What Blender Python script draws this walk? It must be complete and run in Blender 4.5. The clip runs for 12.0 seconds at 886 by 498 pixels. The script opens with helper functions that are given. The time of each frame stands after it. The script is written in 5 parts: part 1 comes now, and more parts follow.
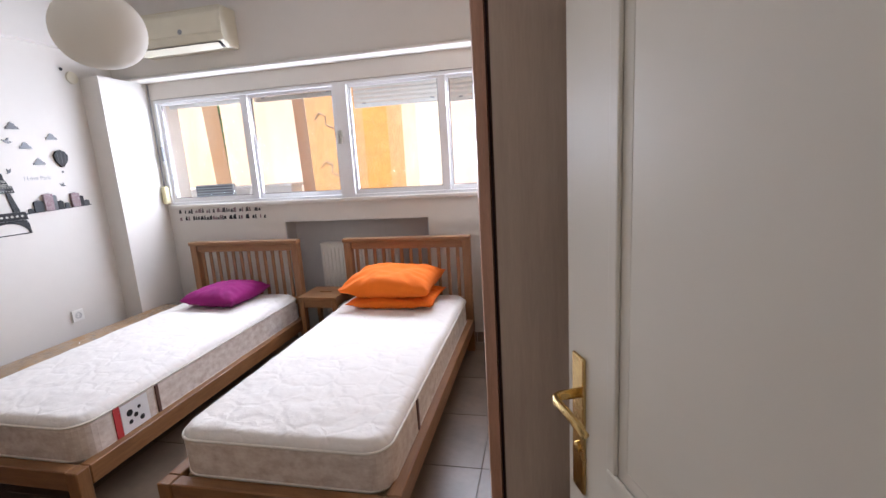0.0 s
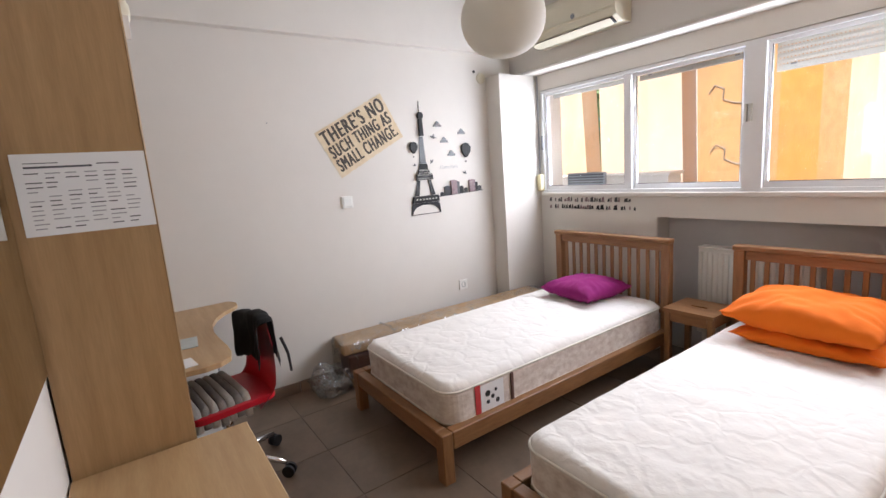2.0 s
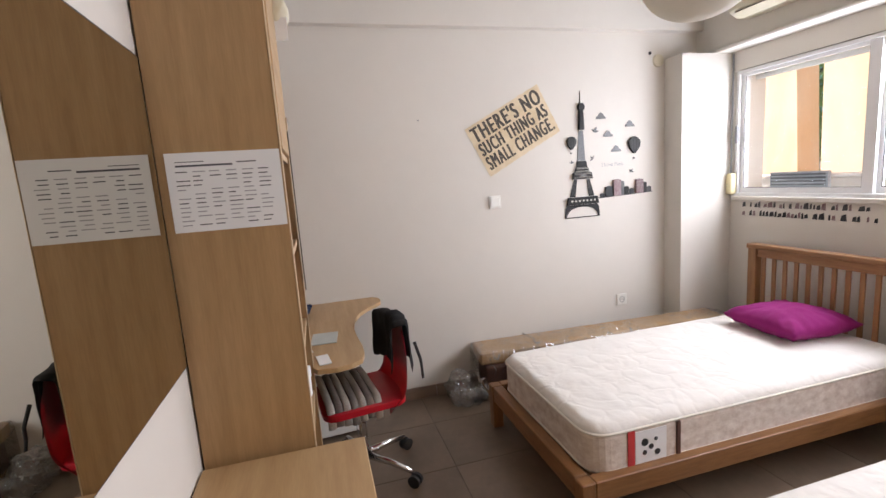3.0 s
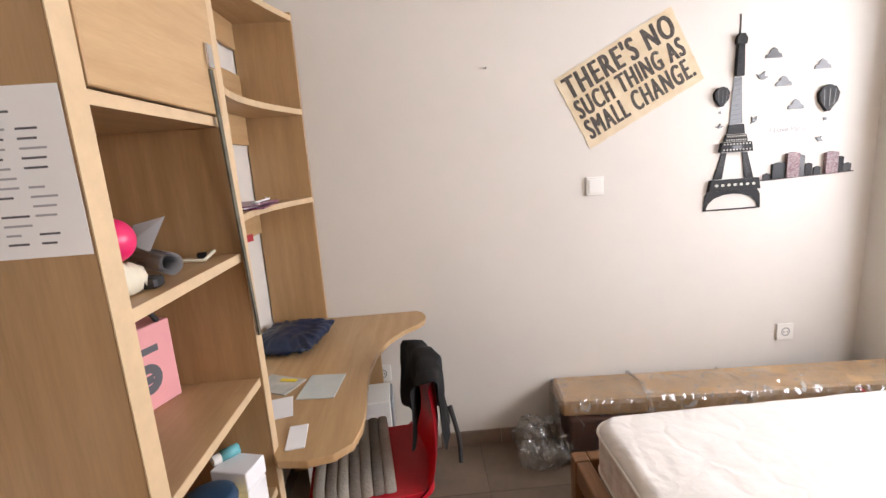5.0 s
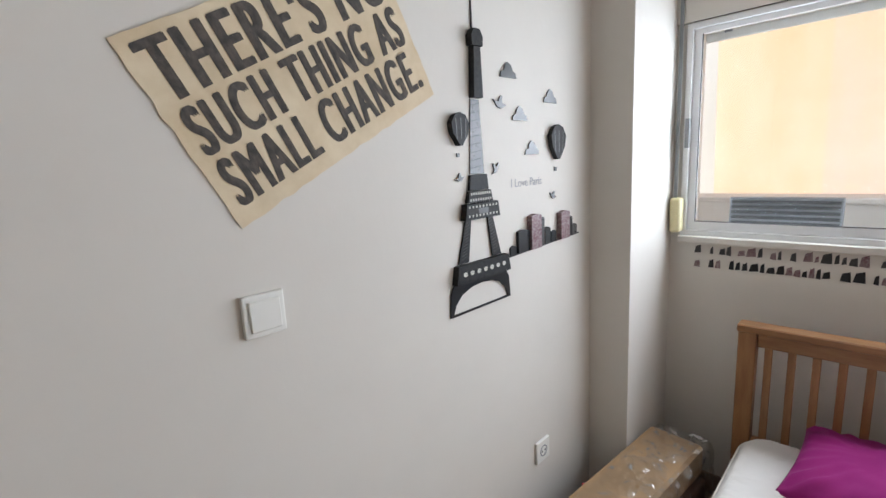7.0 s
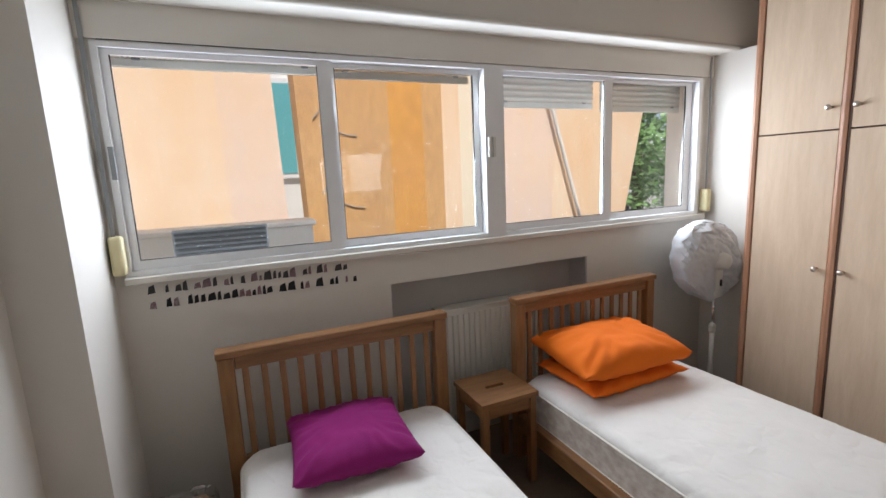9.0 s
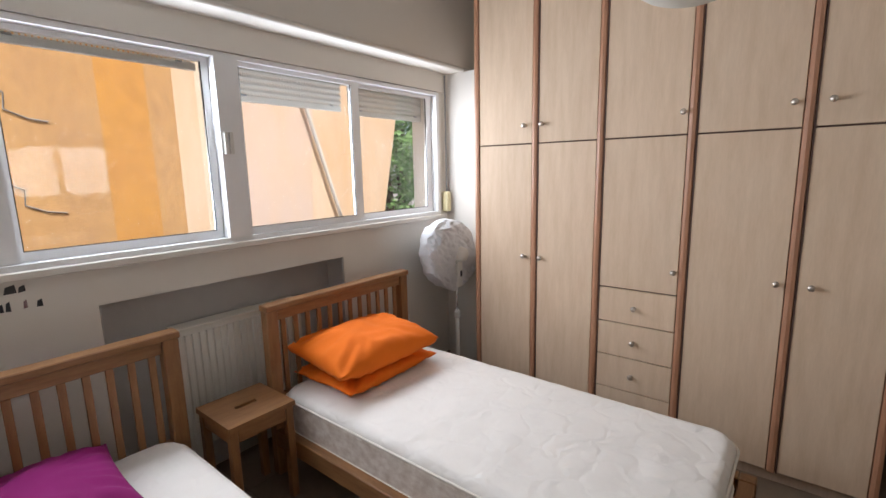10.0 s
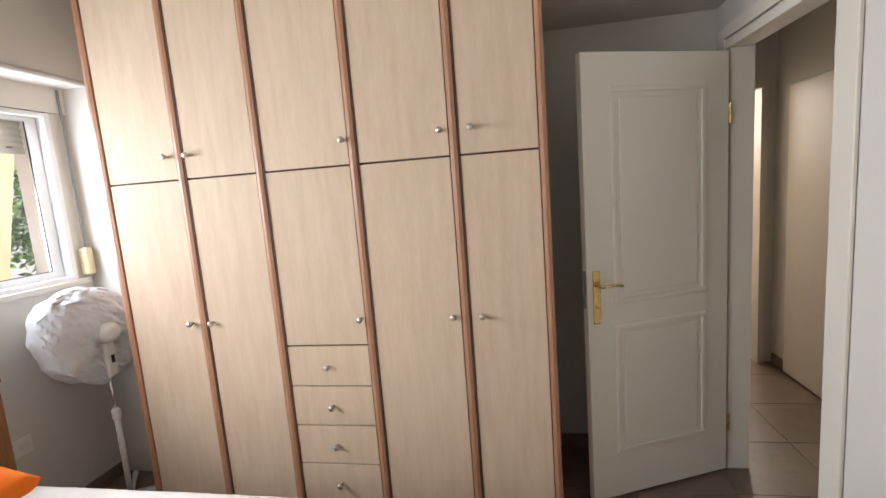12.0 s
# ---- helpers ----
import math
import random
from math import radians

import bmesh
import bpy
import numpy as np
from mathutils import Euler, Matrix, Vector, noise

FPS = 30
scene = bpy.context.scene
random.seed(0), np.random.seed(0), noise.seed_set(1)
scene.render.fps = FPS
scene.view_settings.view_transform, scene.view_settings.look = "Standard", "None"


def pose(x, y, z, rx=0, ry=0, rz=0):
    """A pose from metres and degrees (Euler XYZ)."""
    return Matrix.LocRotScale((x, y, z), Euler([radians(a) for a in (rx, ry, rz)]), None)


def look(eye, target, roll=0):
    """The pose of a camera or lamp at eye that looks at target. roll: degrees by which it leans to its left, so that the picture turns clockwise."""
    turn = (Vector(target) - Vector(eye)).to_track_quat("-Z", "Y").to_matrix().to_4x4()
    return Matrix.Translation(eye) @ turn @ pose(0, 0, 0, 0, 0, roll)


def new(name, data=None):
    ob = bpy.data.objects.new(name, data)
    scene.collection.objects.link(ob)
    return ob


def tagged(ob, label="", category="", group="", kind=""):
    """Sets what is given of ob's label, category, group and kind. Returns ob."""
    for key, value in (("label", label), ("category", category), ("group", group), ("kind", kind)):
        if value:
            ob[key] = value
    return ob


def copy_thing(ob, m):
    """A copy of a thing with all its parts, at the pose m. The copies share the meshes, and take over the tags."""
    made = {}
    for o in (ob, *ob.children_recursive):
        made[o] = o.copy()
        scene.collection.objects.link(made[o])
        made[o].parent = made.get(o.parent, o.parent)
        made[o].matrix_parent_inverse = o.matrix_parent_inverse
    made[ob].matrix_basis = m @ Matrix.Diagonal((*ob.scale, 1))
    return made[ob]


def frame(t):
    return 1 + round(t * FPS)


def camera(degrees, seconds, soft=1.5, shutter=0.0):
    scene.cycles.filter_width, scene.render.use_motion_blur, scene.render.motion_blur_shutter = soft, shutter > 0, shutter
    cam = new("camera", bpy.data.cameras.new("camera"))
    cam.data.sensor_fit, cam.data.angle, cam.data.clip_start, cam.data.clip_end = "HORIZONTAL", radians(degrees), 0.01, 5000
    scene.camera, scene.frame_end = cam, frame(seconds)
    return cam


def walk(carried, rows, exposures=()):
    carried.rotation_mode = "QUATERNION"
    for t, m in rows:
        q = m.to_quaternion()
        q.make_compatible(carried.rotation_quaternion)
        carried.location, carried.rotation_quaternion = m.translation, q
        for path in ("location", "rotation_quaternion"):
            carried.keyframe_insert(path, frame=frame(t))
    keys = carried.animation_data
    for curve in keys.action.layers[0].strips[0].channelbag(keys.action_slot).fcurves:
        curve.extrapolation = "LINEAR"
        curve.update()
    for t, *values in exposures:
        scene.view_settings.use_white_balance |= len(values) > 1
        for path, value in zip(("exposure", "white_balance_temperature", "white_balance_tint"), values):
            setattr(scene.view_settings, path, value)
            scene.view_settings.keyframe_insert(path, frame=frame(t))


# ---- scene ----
cam = camera(88.2, 12.0)
PATH = [
    (0, (-1.141, 1.345, 1.425), (-1.568, 3.262, 1.046), -3.5),
    (0.5, (-1.188, 1.364, 1.422), (-1.92, 3.187, 1.048), -4.0),
    (1, (-1.294, 1.472, 1.389), (-2.352, 3.135, 1.049), -4.4),
    (1.5, (-1.373, 1.561, 1.436), (-2.735, 2.983, 1.083), -4.4),
    (2, (-1.418, 1.624, 1.448), (-3.043, 2.74, 1.11), -4.3),
    (2.5, (-1.475, 1.697, 1.445), (-3.274, 2.512, 1.126), -4.2),
    (3, (-1.618, 1.779, 1.45), (-3.527, 2.296, 1.15), -4.0),
    (3.2, (-1.673, 1.828, 1.462), (-3.61, 2.232, 1.169), -3.8),
    (4.8, (-2.261, 2.121, 1.443), (-4.227, 2.121, 1.075), -3.9),
    (5, (-2.383, 2.122, 1.444), (-4.344, 2.205, 1.061), -4.0),
    (5.5, (-2.728, 2.237, 1.444), (-4.654, 2.58, 1.027), -4.3),
    (6, (-3.06, 2.372, 1.481), (-4.905, 3.025, 1.069), -4.2),
    (6.5, (-3.384, 2.439, 1.506), (-5.047, 3.479, 1.113), -3.6),
    (6.7, (-3.491, 2.497, 1.529), (-5.06, 3.677, 1.147), -3.3),
    (8.3, (-3.935, 2.711, 1.558), (-3.962, 4.688, 1.262), -3.8),
    (8.5, (-3.945, 2.686, 1.539), (-3.737, 4.653, 1.244), -3.5),
    (9, (-3.874, 2.653, 1.53), (-3.067, 4.454, 1.203), -2.6),
    (9.5, (-3.786, 2.628, 1.509), (-2.536, 4.151, 1.166), -1.6),
    (10, (-3.738, 2.586, 1.504), (-2.199, 3.817, 1.166), -1.2),
    (10.5, (-3.685, 2.547, 1.535), (-1.955, 3.505, 1.239), -1.6),
    (11, (-3.572, 2.483, 1.57), (-1.743, 3.249, 1.314), -2.7),
    (11.5, (-3.411, 2.399, 1.56), (-1.512, 2.972, 1.305), -3.8),
    (12, (-3.139, 2.355, 1.529), (-1.188, 2.702, 1.259), -4.4),
]
walk(cam, [(t, look(eye, target, roll)) for t, eye, target, roll in PATH],
     [(0, 0.2, 6250, 22), (1.0, 0.2, 6250, 22), (1.5, 0.15, 6400, 20), (2.5, 0.2, 6750, 20), (3, 0.22, 6850, 21), (5, 0.6, 7050, 22), (5.5, 0.62, 6900, 19), (6.5, 0.05, 6550, 14), (8.5, -0.5, 6150, 14), (9.5, -0.6, 6800, 16), (10.5, -0.05, 6400, 17), (11, 0.15, 6300, 16), (12, 0.15, 6650, 15)])

# ---- world, sun and large lights ----
world = bpy.data.worlds.new("world")
scene.world = world
world.use_nodes = True
wn = world.node_tree
sky = wn.nodes.new("ShaderNodeTexSky")
sky.sky_type = "NISHITA"
sky.sun_disc = False
sky.sun_elevation = radians(68)
sky.sun_rotation = radians(198)
wn.links.new(sky.outputs[0], wn.nodes["Background"].inputs[0])
wn.nodes["Background"].inputs[1].default_value = 0.15

sun = new("sun", bpy.data.lights.new("sun", "SUN"))
sun.data.energy = 10.0
sun.data.angle = radians(0.6)
sun.data.color = (1.0, 0.95, 0.87)
sun.matrix_world = look((-5.0, 1.0, 16.2), (-2.6, 6.5, 1.2))

day = new("window_daylight", bpy.data.lights.new("window_daylight", "AREA"))
day.data.shape = "RECTANGLE"
day.data.size, day.data.size_y = 3.1, 0.74
day.data.energy = 90
day.data.color = (0.77, 0.89, 1.0)
day.matrix_world = look((-2.68, 4.80, 1.62), (-2.68, 0.0, 1.20))

# Added lamp for daylight from the next room, whose window is unseen and not built.
hall_lamp = new("hall_daylight", bpy.data.lights.new("hall_daylight", "AREA"))
hall_lamp.data.shape = "RECTANGLE"
hall_lamp.data.size, hall_lamp.data.size_y = 0.9, 1.6
hall_lamp.data.energy = 60
hall_lamp.data.color = (1.0, 0.94, 0.84)
hall_lamp.matrix_world = look((1.9, 0.7, 1.6), (0.2, 0.7, 1.2))


# ---- materials ----
def mat(name, color, rough=0.6, metal=0.0, var=0.0, scale=6.0, stretch=(1, 1, 1), bump=0.0, bscale=None,
        color2=None, rand=0.0, coat=0.0, sheen=0.0, fine=0.0):
    m = bpy.data.materials.new(name)
    m.use_nodes = True
    nt = m.node_tree
    b = nt.nodes["Principled BSDF"]
    b.inputs["Roughness"].default_value = rough
    b.inputs["Metallic"].default_value = metal
    b.inputs["Coat Weight"].default_value = coat
    b.inputs["Sheen Weight"].default_value = sheen
    b.inputs["Base Color"].default_value = (*color, 1)
    tc = nt.nodes.new("ShaderNodeTexCoord")
    mp = nt.nodes.new("ShaderNodeMapping")
    mp.inputs["Scale"].default_value = stretch
    nt.links.new(tc.outputs["Object"], mp.inputs[0])
    out = None
    if var or color2:
        nz = nt.nodes.new("ShaderNodeTexNoise")
        nz.inputs["Scale"].default_value = scale
        nz.inputs["Detail"].default_value = 6
        nz.inputs["Roughness"].default_value = 0.6
        nt.links.new(mp.outputs[0], nz.inputs[0])
        mix = nt.nodes.new("ShaderNodeMix")
        mix.data_type = "RGBA"
        c2 = color2 or tuple(max(0, c * (1 - var)) for c in color)
        ramp = nt.nodes.new("ShaderNodeMapRange")
        ramp.inputs[1].default_value, ramp.inputs[2].default_value = 0.35, 0.68
        nt.links.new(nz.outputs[0], ramp.inputs[0])
        nt.links.new(ramp.outputs[0], mix.inputs[0])
        mix.inputs[6].default_value = (*color, 1)
        mix.inputs[7].default_value = (*c2, 1)
        out = mix.outputs[2]
        if fine:
            n2 = nt.nodes.new("ShaderNodeTexNoise")
            n2.inputs["Scale"].default_value = scale * 9
            n2.inputs["Detail"].default_value = 3
            nt.links.new(mp.outputs[0], n2.inputs[0])
            r2 = nt.nodes.new("ShaderNodeMapRange")
            r2.inputs[1].default_value, r2.inputs[2].default_value = 0.3, 0.7
            r2.inputs[3].default_value, r2.inputs[4].default_value = 1 - fine, 1 + fine * 0.4
            nt.links.new(n2.outputs[0], r2.inputs[0])
            mul = nt.nodes.new("ShaderNodeMix")
            mul.data_type, mul.blend_type = "RGBA", "MULTIPLY"
            mul.inputs[0].default_value = 1
            nt.links.new(out, mul.inputs[6])
            nt.links.new(r2.outputs[0], mul.inputs[7])
            out = mul.outputs[2]
        rr = nt.nodes.new("ShaderNodeMapRange")
        rr.inputs[3].default_value, rr.inputs[4].default_value = max(0.03, rough - 0.06), min(1, rough + 0.08)
        nt.links.new(nz.outputs[0], rr.inputs[0])
        nt.links.new(rr.outputs[0], b.inputs["Roughness"])
    if rand:
        oi = nt.nodes.new("ShaderNodeObjectInfo")
        r3 = nt.nodes.new("ShaderNodeMapRange")
        r3.inputs[3].default_value, r3.inputs[4].default_value = 1 - rand, 1 + rand
        nt.links.new(oi.outputs["Random"], r3.inputs[0])
        m2 = nt.nodes.new("ShaderNodeMix")
        m2.data_type, m2.blend_type = "RGBA", "MULTIPLY"
        m2.inputs[0].default_value = 1
        if out:
            nt.links.new(out, m2.inputs[6])
        else:
            m2.inputs[6].default_value = (*color, 1)
        nt.links.new(r3.outputs[0], m2.inputs[7])
        out = m2.outputs[2]
    if out:
        nt.links.new(out, b.inputs["Base Color"])
    if bump:
        bz = nt.nodes.new("ShaderNodeTexNoise")
        bz.inputs["Scale"].default_value = bscale or scale * 4
        bz.inputs["Detail"].default_value = 5
        nt.links.new(mp.outputs[0], bz.inputs[0])
        bm_ = nt.nodes.new("ShaderNodeBump")
        bm_.inputs["Strength"].default_value = bump
        bm_.inputs["Distance"].default_value = 0.01
        nt.links.new(bz.outputs[0], bm_.inputs["Height"])
        nt.links.new(bm_.outputs[0], b.inputs["Normal"])
    return m


def quilt_material(name, color, cell=9.0, strength=0.55):
    """White ticking with a stitched, softly crumpled relief."""
    m = mat(name, color, 0.85, var=0.05, scale=5, bump=0.9, bscale=8, sheen=0.1)
    nt = m.node_tree
    tc = next(n for n in nt.nodes if n.type == "TEX_COORD")
    vo = nt.nodes.new("ShaderNodeTexVoronoi")
    vo.feature = "DISTANCE_TO_EDGE"
    vo.inputs["Scale"].default_value = cell
    nz = nt.nodes.new("ShaderNodeTexNoise")
    nz.inputs["Scale"].default_value = cell * 0.8
    mx = nt.nodes.new("ShaderNodeMix")
    mx.data_type = "RGBA"
    mx.inputs[0].default_value = 0.15
    nt.links.new(tc.outputs["Object"], nz.inputs[0])
    nt.links.new(tc.outputs["Object"], mx.inputs[6])
    nt.links.new(nz.outputs[1], mx.inputs[7])
    nt.links.new(mx.outputs[2], vo.inputs[0])
    b2 = nt.nodes.new("ShaderNodeBump")
    b2.inputs["Strength"].default_value = strength
    b2.inputs["Distance"].default_value = 0.02
    cl = nt.nodes.new("ShaderNodeMapRange")
    cl.inputs[2].default_value = 0.16
    cl.interpolation_type = "SMOOTHSTEP"
    nt.links.new(vo.outputs[0], cl.inputs[0])
    nt.links.new(cl.outputs[0], b2.inputs["Height"])
    old = next(n for n in nt.nodes if n.type == "BUMP" and n != b2)
    nt.links.new(old.outputs[0], b2.inputs["Normal"])
    nt.links.new(b2.outputs[0], nt.nodes["Principled BSDF"].inputs["Normal"])
    return m


def clear(name, color, rough, alpha, ior=1.45):
    """Thin clear stuff: mostly lets light through, with gloss."""
    m = bpy.data.materials.new(name)
    m.use_nodes = True
    nt = m.node_tree
    nt.nodes.remove(nt.nodes["Principled BSDF"])
    tr = nt.nodes.new("ShaderNodeBsdfTransparent")
    tr.inputs[0].default_value = (*color, 1)
    gl = nt.nodes.new("ShaderNodeBsdfGlossy")
    gl.inputs["Roughness"].default_value = rough
    fr = nt.nodes.new("ShaderNodeLayerWeight")
    pw = nt.nodes.new("ShaderNodeMath")
    pw.operation = "POWER"
    pw.inputs[1].default_value = 5
    nt.links.new(fr.outputs["Facing"], pw.inputs[0])
    ad = nt.nodes.new("ShaderNodeMath")
    ad.operation = "MULTIPLY_ADD"
    ad.inputs[1].default_value = 0.7
    ad.inputs[2].default_value = alpha + 0.03
    ad.use_clamp = True
    mx = nt.nodes.new("ShaderNodeMixShader")
    nt.links.new(pw.outputs[0], ad.inputs[0])
    nt.links.new(ad.outputs[0], mx.inputs[0])
    nt.links.new(tr.outputs[0], mx.inputs[1])
    nt.links.new(gl.outputs[0], mx.inputs[2])
    nt.links.new(mx.outputs[0], nt.nodes["Material Output"].inputs[0])
    return m


M_WALL = mat("wall_paint", (0.675, 0.637, 0.58), 0.72, var=0.03, scale=1.3, bump=0.035, bscale=45, fine=0.01)
M_CEIL = mat("ceiling_paint", (0.62, 0.60, 0.57), 0.8, var=0.03, scale=1.0, bump=0.08, bscale=60)
M_TILE = mat("floor_tile", (0.205, 0.148, 0.104), 0.32, scale=3.2, color2=(0.14, 0.098, 0.068), rand=0.05, bump=0.05, bscale=25, fine=0.06)
M_GROUT = mat("grout", (0.145, 0.112, 0.085), 0.9, var=0.2, scale=20)
M_BASE = mat("baseboard_tile", (0.25, 0.18, 0.135), 0.35, var=0.25, scale=7, rand=0.05)
M_BEECH = mat("beech_wood", (0.31, 0.148, 0.058), 0.42, scale=5, stretch=(9, 9, 1.2), color2=(0.215, 0.096, 0.036), bump=0.05, bscale=30, rand=0.06, fine=0.08)
M_BEECHY = mat("beech_wood_long", (0.31, 0.148, 0.058), 0.42, scale=5, stretch=(9, 1.2, 9), color2=(0.215, 0.096, 0.036), bump=0.05, bscale=30, fine=0.08)
M_BEECHX = mat("beech_wood_cross", (0.31, 0.148, 0.058), 0.42, scale=5, stretch=(1.2, 9, 9), color2=(0.215, 0.096, 0.036), bump=0.05, bscale=30, fine=0.08)
M_OAKZ = mat("desk_laminate_upright", (0.43, 0.265, 0.125), 0.42, scale=3, stretch=(9, 9, 0.7), color2=(0.35, 0.205, 0.09), fine=0.08)
M_OAKX = mat("desk_laminate_flat", (0.50, 0.325, 0.165), 0.38, scale=3, stretch=(0.8, 9, 9), color2=(0.42, 0.26, 0.125), fine=0.06)
M_BACKB = mat("reddish_back_board", (0.33, 0.19, 0.115), 0.5, scale=3, stretch=(9, 9, 0.7), color2=(0.28, 0.15, 0.085), fine=0.08)
M_OAKEDGE = mat("laminate_edge", (0.62, 0.45, 0.27), 0.4, var=0.12, scale=8, stretch=(3, 3, 3))
M_WARD = mat("limed_oak", (0.70, 0.535, 0.385), 0.62, scale=4, stretch=(6, 6, 0.8), color2=(0.63, 0.465, 0.32), rand=0.02, fine=0.035, bump=0.04, bscale=40)
M_WARD.node_tree.nodes["Principled BSDF"].inputs["Specular IOR Level"].default_value = 0.35
M_TRIM = mat("reddish_wood", (0.48, 0.245, 0.145), 0.4, scale=6, stretch=(9, 9, 1), color2=(0.38, 0.18, 0.10), fine=0.1)
M_GAP = mat("dark_joint", (0.10, 0.05, 0.035), 0.7)
M_WARDSIDE = mat("wardrobe_side_board", (0.54, 0.41, 0.31), 0.55, scale=5, stretch=(7, 7, 0.6), color2=(0.46, 0.34, 0.255), fine=0.05)
M_DOOR = mat("door_paint", (0.80, 0.745, 0.64), 0.38, var=0.03, scale=2, bump=0.03, bscale=30)
M_JAMB = mat("jamb_paint", (0.74, 0.68, 0.58), 0.45, var=0.05, scale=3)
M_BRASS = mat("brass", (0.78, 0.56, 0.24), 0.25, 1.0, var=0.12, scale=30)
M_NICKEL = mat("brushed_nickel", (0.62, 0.56, 0.50), 0.35, 1.0, var=0.1, scale=40)
M_CHROME = mat("chrome", (0.75, 0.75, 0.76), 0.12, 1.0)
M_ALU = mat("white_aluminium", (0.78, 0.78, 0.78), 0.35, var=0.03, scale=9)
M_SHUT = mat("shutter_slat", (0.66, 0.645, 0.60), 0.5, var=0.08, scale=9)
M_SEAL = mat("rubber_seal", (0.04, 0.04, 0.04), 0.7)
M_MATT = quilt_material("mattress_top", (0.78, 0.74, 0.69), 8.0, 0.14)
M_MSIDE = mat("mattress_side", (0.76, 0.69, 0.62), 0.8, scale=20, stretch=(1, 1, 1.4), color2=(0.56, 0.46, 0.39), bump=0.35, bscale=18)
M_PIPE = mat("piping", (0.74, 0.69, 0.61), 0.8, var=0.1, scale=30)
M_PURPLE = mat("purple_cotton", (0.25, 0.003, 0.125), 0.9, var=0.12, scale=4, bump=0.15, bscale=300)
M_ORANGE = mat("orange_cotton", (0.84, 0.165, 0.002), 0.9, var=0.1, scale=4, bump=0.12, bscale=260)
M_RED = mat("red_plastic", (0.50, 0.008, 0.02), 0.35, var=0.1, scale=5)
M_BLACK = mat("black_fabric", (0.03, 0.028, 0.028), 0.85, var=0.3, scale=12, bump=0.4, bscale=30)
M_BLACKP = mat("black_plastic", (0.02, 0.02, 0.022), 0.4)
M_WHITEP = mat("white_plastic", (0.76, 0.75, 0.70), 0.35, var=0.03, scale=8)
M_CREAMP = mat("aged_plastic", (0.66, 0.61, 0.47), 0.4, var=0.06, scale=6)
M_YELLP = mat("yellowed_plastic", (0.72, 0.64, 0.38), 0.4, var=0.06, scale=6)
M_GREY = mat("grey_plastic", (0.25, 0.26, 0.27), 0.5, var=0.1, scale=8)
M_PAPERW = mat("white_paper", (0.80, 0.80, 0.80), 0.8, var=0.03, scale=8)
M_INK = mat("printing_ink", (0.10, 0.10, 0.11), 0.8)
M_INKS = mat("soft_ink", (0.35, 0.35, 0.37), 0.8)
M_POSTER = mat("poster_paper", (0.72, 0.60, 0.42), 0.8, scale=9, color2=(0.60, 0.47, 0.30), bump=0.1, bscale=20)
M_POSTINK = mat("poster_ink", (0.045, 0.04, 0.036), 0.8, scale=45, color2=(0.12, 0.10, 0.085))
M_DECAL = mat("black_decal", (0.010, 0.010, 0.011), 0.6, scale=90, color2=(0.03, 0.029, 0.028))
M_DECALD = mat("plain_black_decal", (0.02, 0.02, 0.022), 0.35)
M_DECALG = mat("grey_decal", (0.05, 0.048, 0.048), 0.28, var=0.3, scale=60)
M_DECALR = mat("plum_decal", (0.17, 0.075, 0.085), 0.4, scale=90, color2=(0.32, 0.27, 0.27))
for _m in (M_DECAL, M_DECALD, M_DECALR):
    _m.node_tree.nodes["Principled BSDF"].inputs["Specular IOR Level"].default_value = 0.25
M_CARD = mat("cardboard", (0.45, 0.285, 0.15), 0.8, scale=5, color2=(0.34, 0.215, 0.11), bump=0.1, bscale=30)
M_CARDD = mat("dark_wood_board", (0.10, 0.045, 0.035), 0.5, scale=6, stretch=(6, 1, 6), color2=(0.10, 0.05, 0.035))
M_WRAP = clear("clear_wrap", (0.95, 0.95, 0.94), 0.14, 0.10)


def milky(m, lo, hi, scale):
    """Gives clear film whitish creases; the white streaks are painted in for its highlights."""
    nt = m.node_tree
    out = nt.nodes["Material Output"]
    old = out.inputs[0].links[0].from_socket
    df = nt.nodes.new("ShaderNodeBsdfDiffuse")
    df.inputs[0].default_value = (0.72, 0.70, 0.66, 1)
    tc = nt.nodes.new("ShaderNodeTexCoord")
    nz = nt.nodes.new("ShaderNodeTexNoise")
    nz.inputs["Scale"].default_value = scale
    nz.inputs["Detail"].default_value = 6
    nz.inputs["Distortion"].default_value = 1.6
    mr = nt.nodes.new("ShaderNodeMapRange")
    mr.inputs[1].default_value, mr.inputs[2].default_value = 0.55, 0.66
    mr.inputs[3].default_value, mr.inputs[4].default_value = lo, hi
    mx = nt.nodes.new("ShaderNodeMixShader")
    nt.links.new(tc.outputs["Object"], nz.inputs[0])
    nt.links.new(nz.outputs[0], mr.inputs[0])
    nt.links.new(mr.outputs[0], mx.inputs[0])
    nt.links.new(old, mx.inputs[1])
    nt.links.new(df.outputs[0], mx.inputs[2])
    nt.links.new(mx.outputs[0], out.inputs[0])
    return m


milky(M_WRAP, 0.0, 0.38, 17)
M_REDTAPE = mat("red_string", (0.45, 0.04, 0.05), 0.6)
M_GLASS = clear("window_glass", (0.97, 0.98, 0.98), 0.02, 0.0)
M_BAG = mat("white_bag", (0.74, 0.75, 0.77), 0.3, var=0.12, scale=10, bump=1.0, bscale=11)
M_BAG.node_tree.nodes["Principled BSDF"].inputs["Transmission Weight"].default_value = 0.15
M_NAVY = mat("navy_satin", (0.006, 0.018, 0.055), 0.45, var=0.2, scale=7, bump=0.4, bscale=14)
M_PINK = mat("pink_card", (0.75, 0.33, 0.33), 0.6, var=0.08, scale=8)
M_HOTPINK = mat("hot_pink_plastic", (0.72, 0.02, 0.12), 0.35)
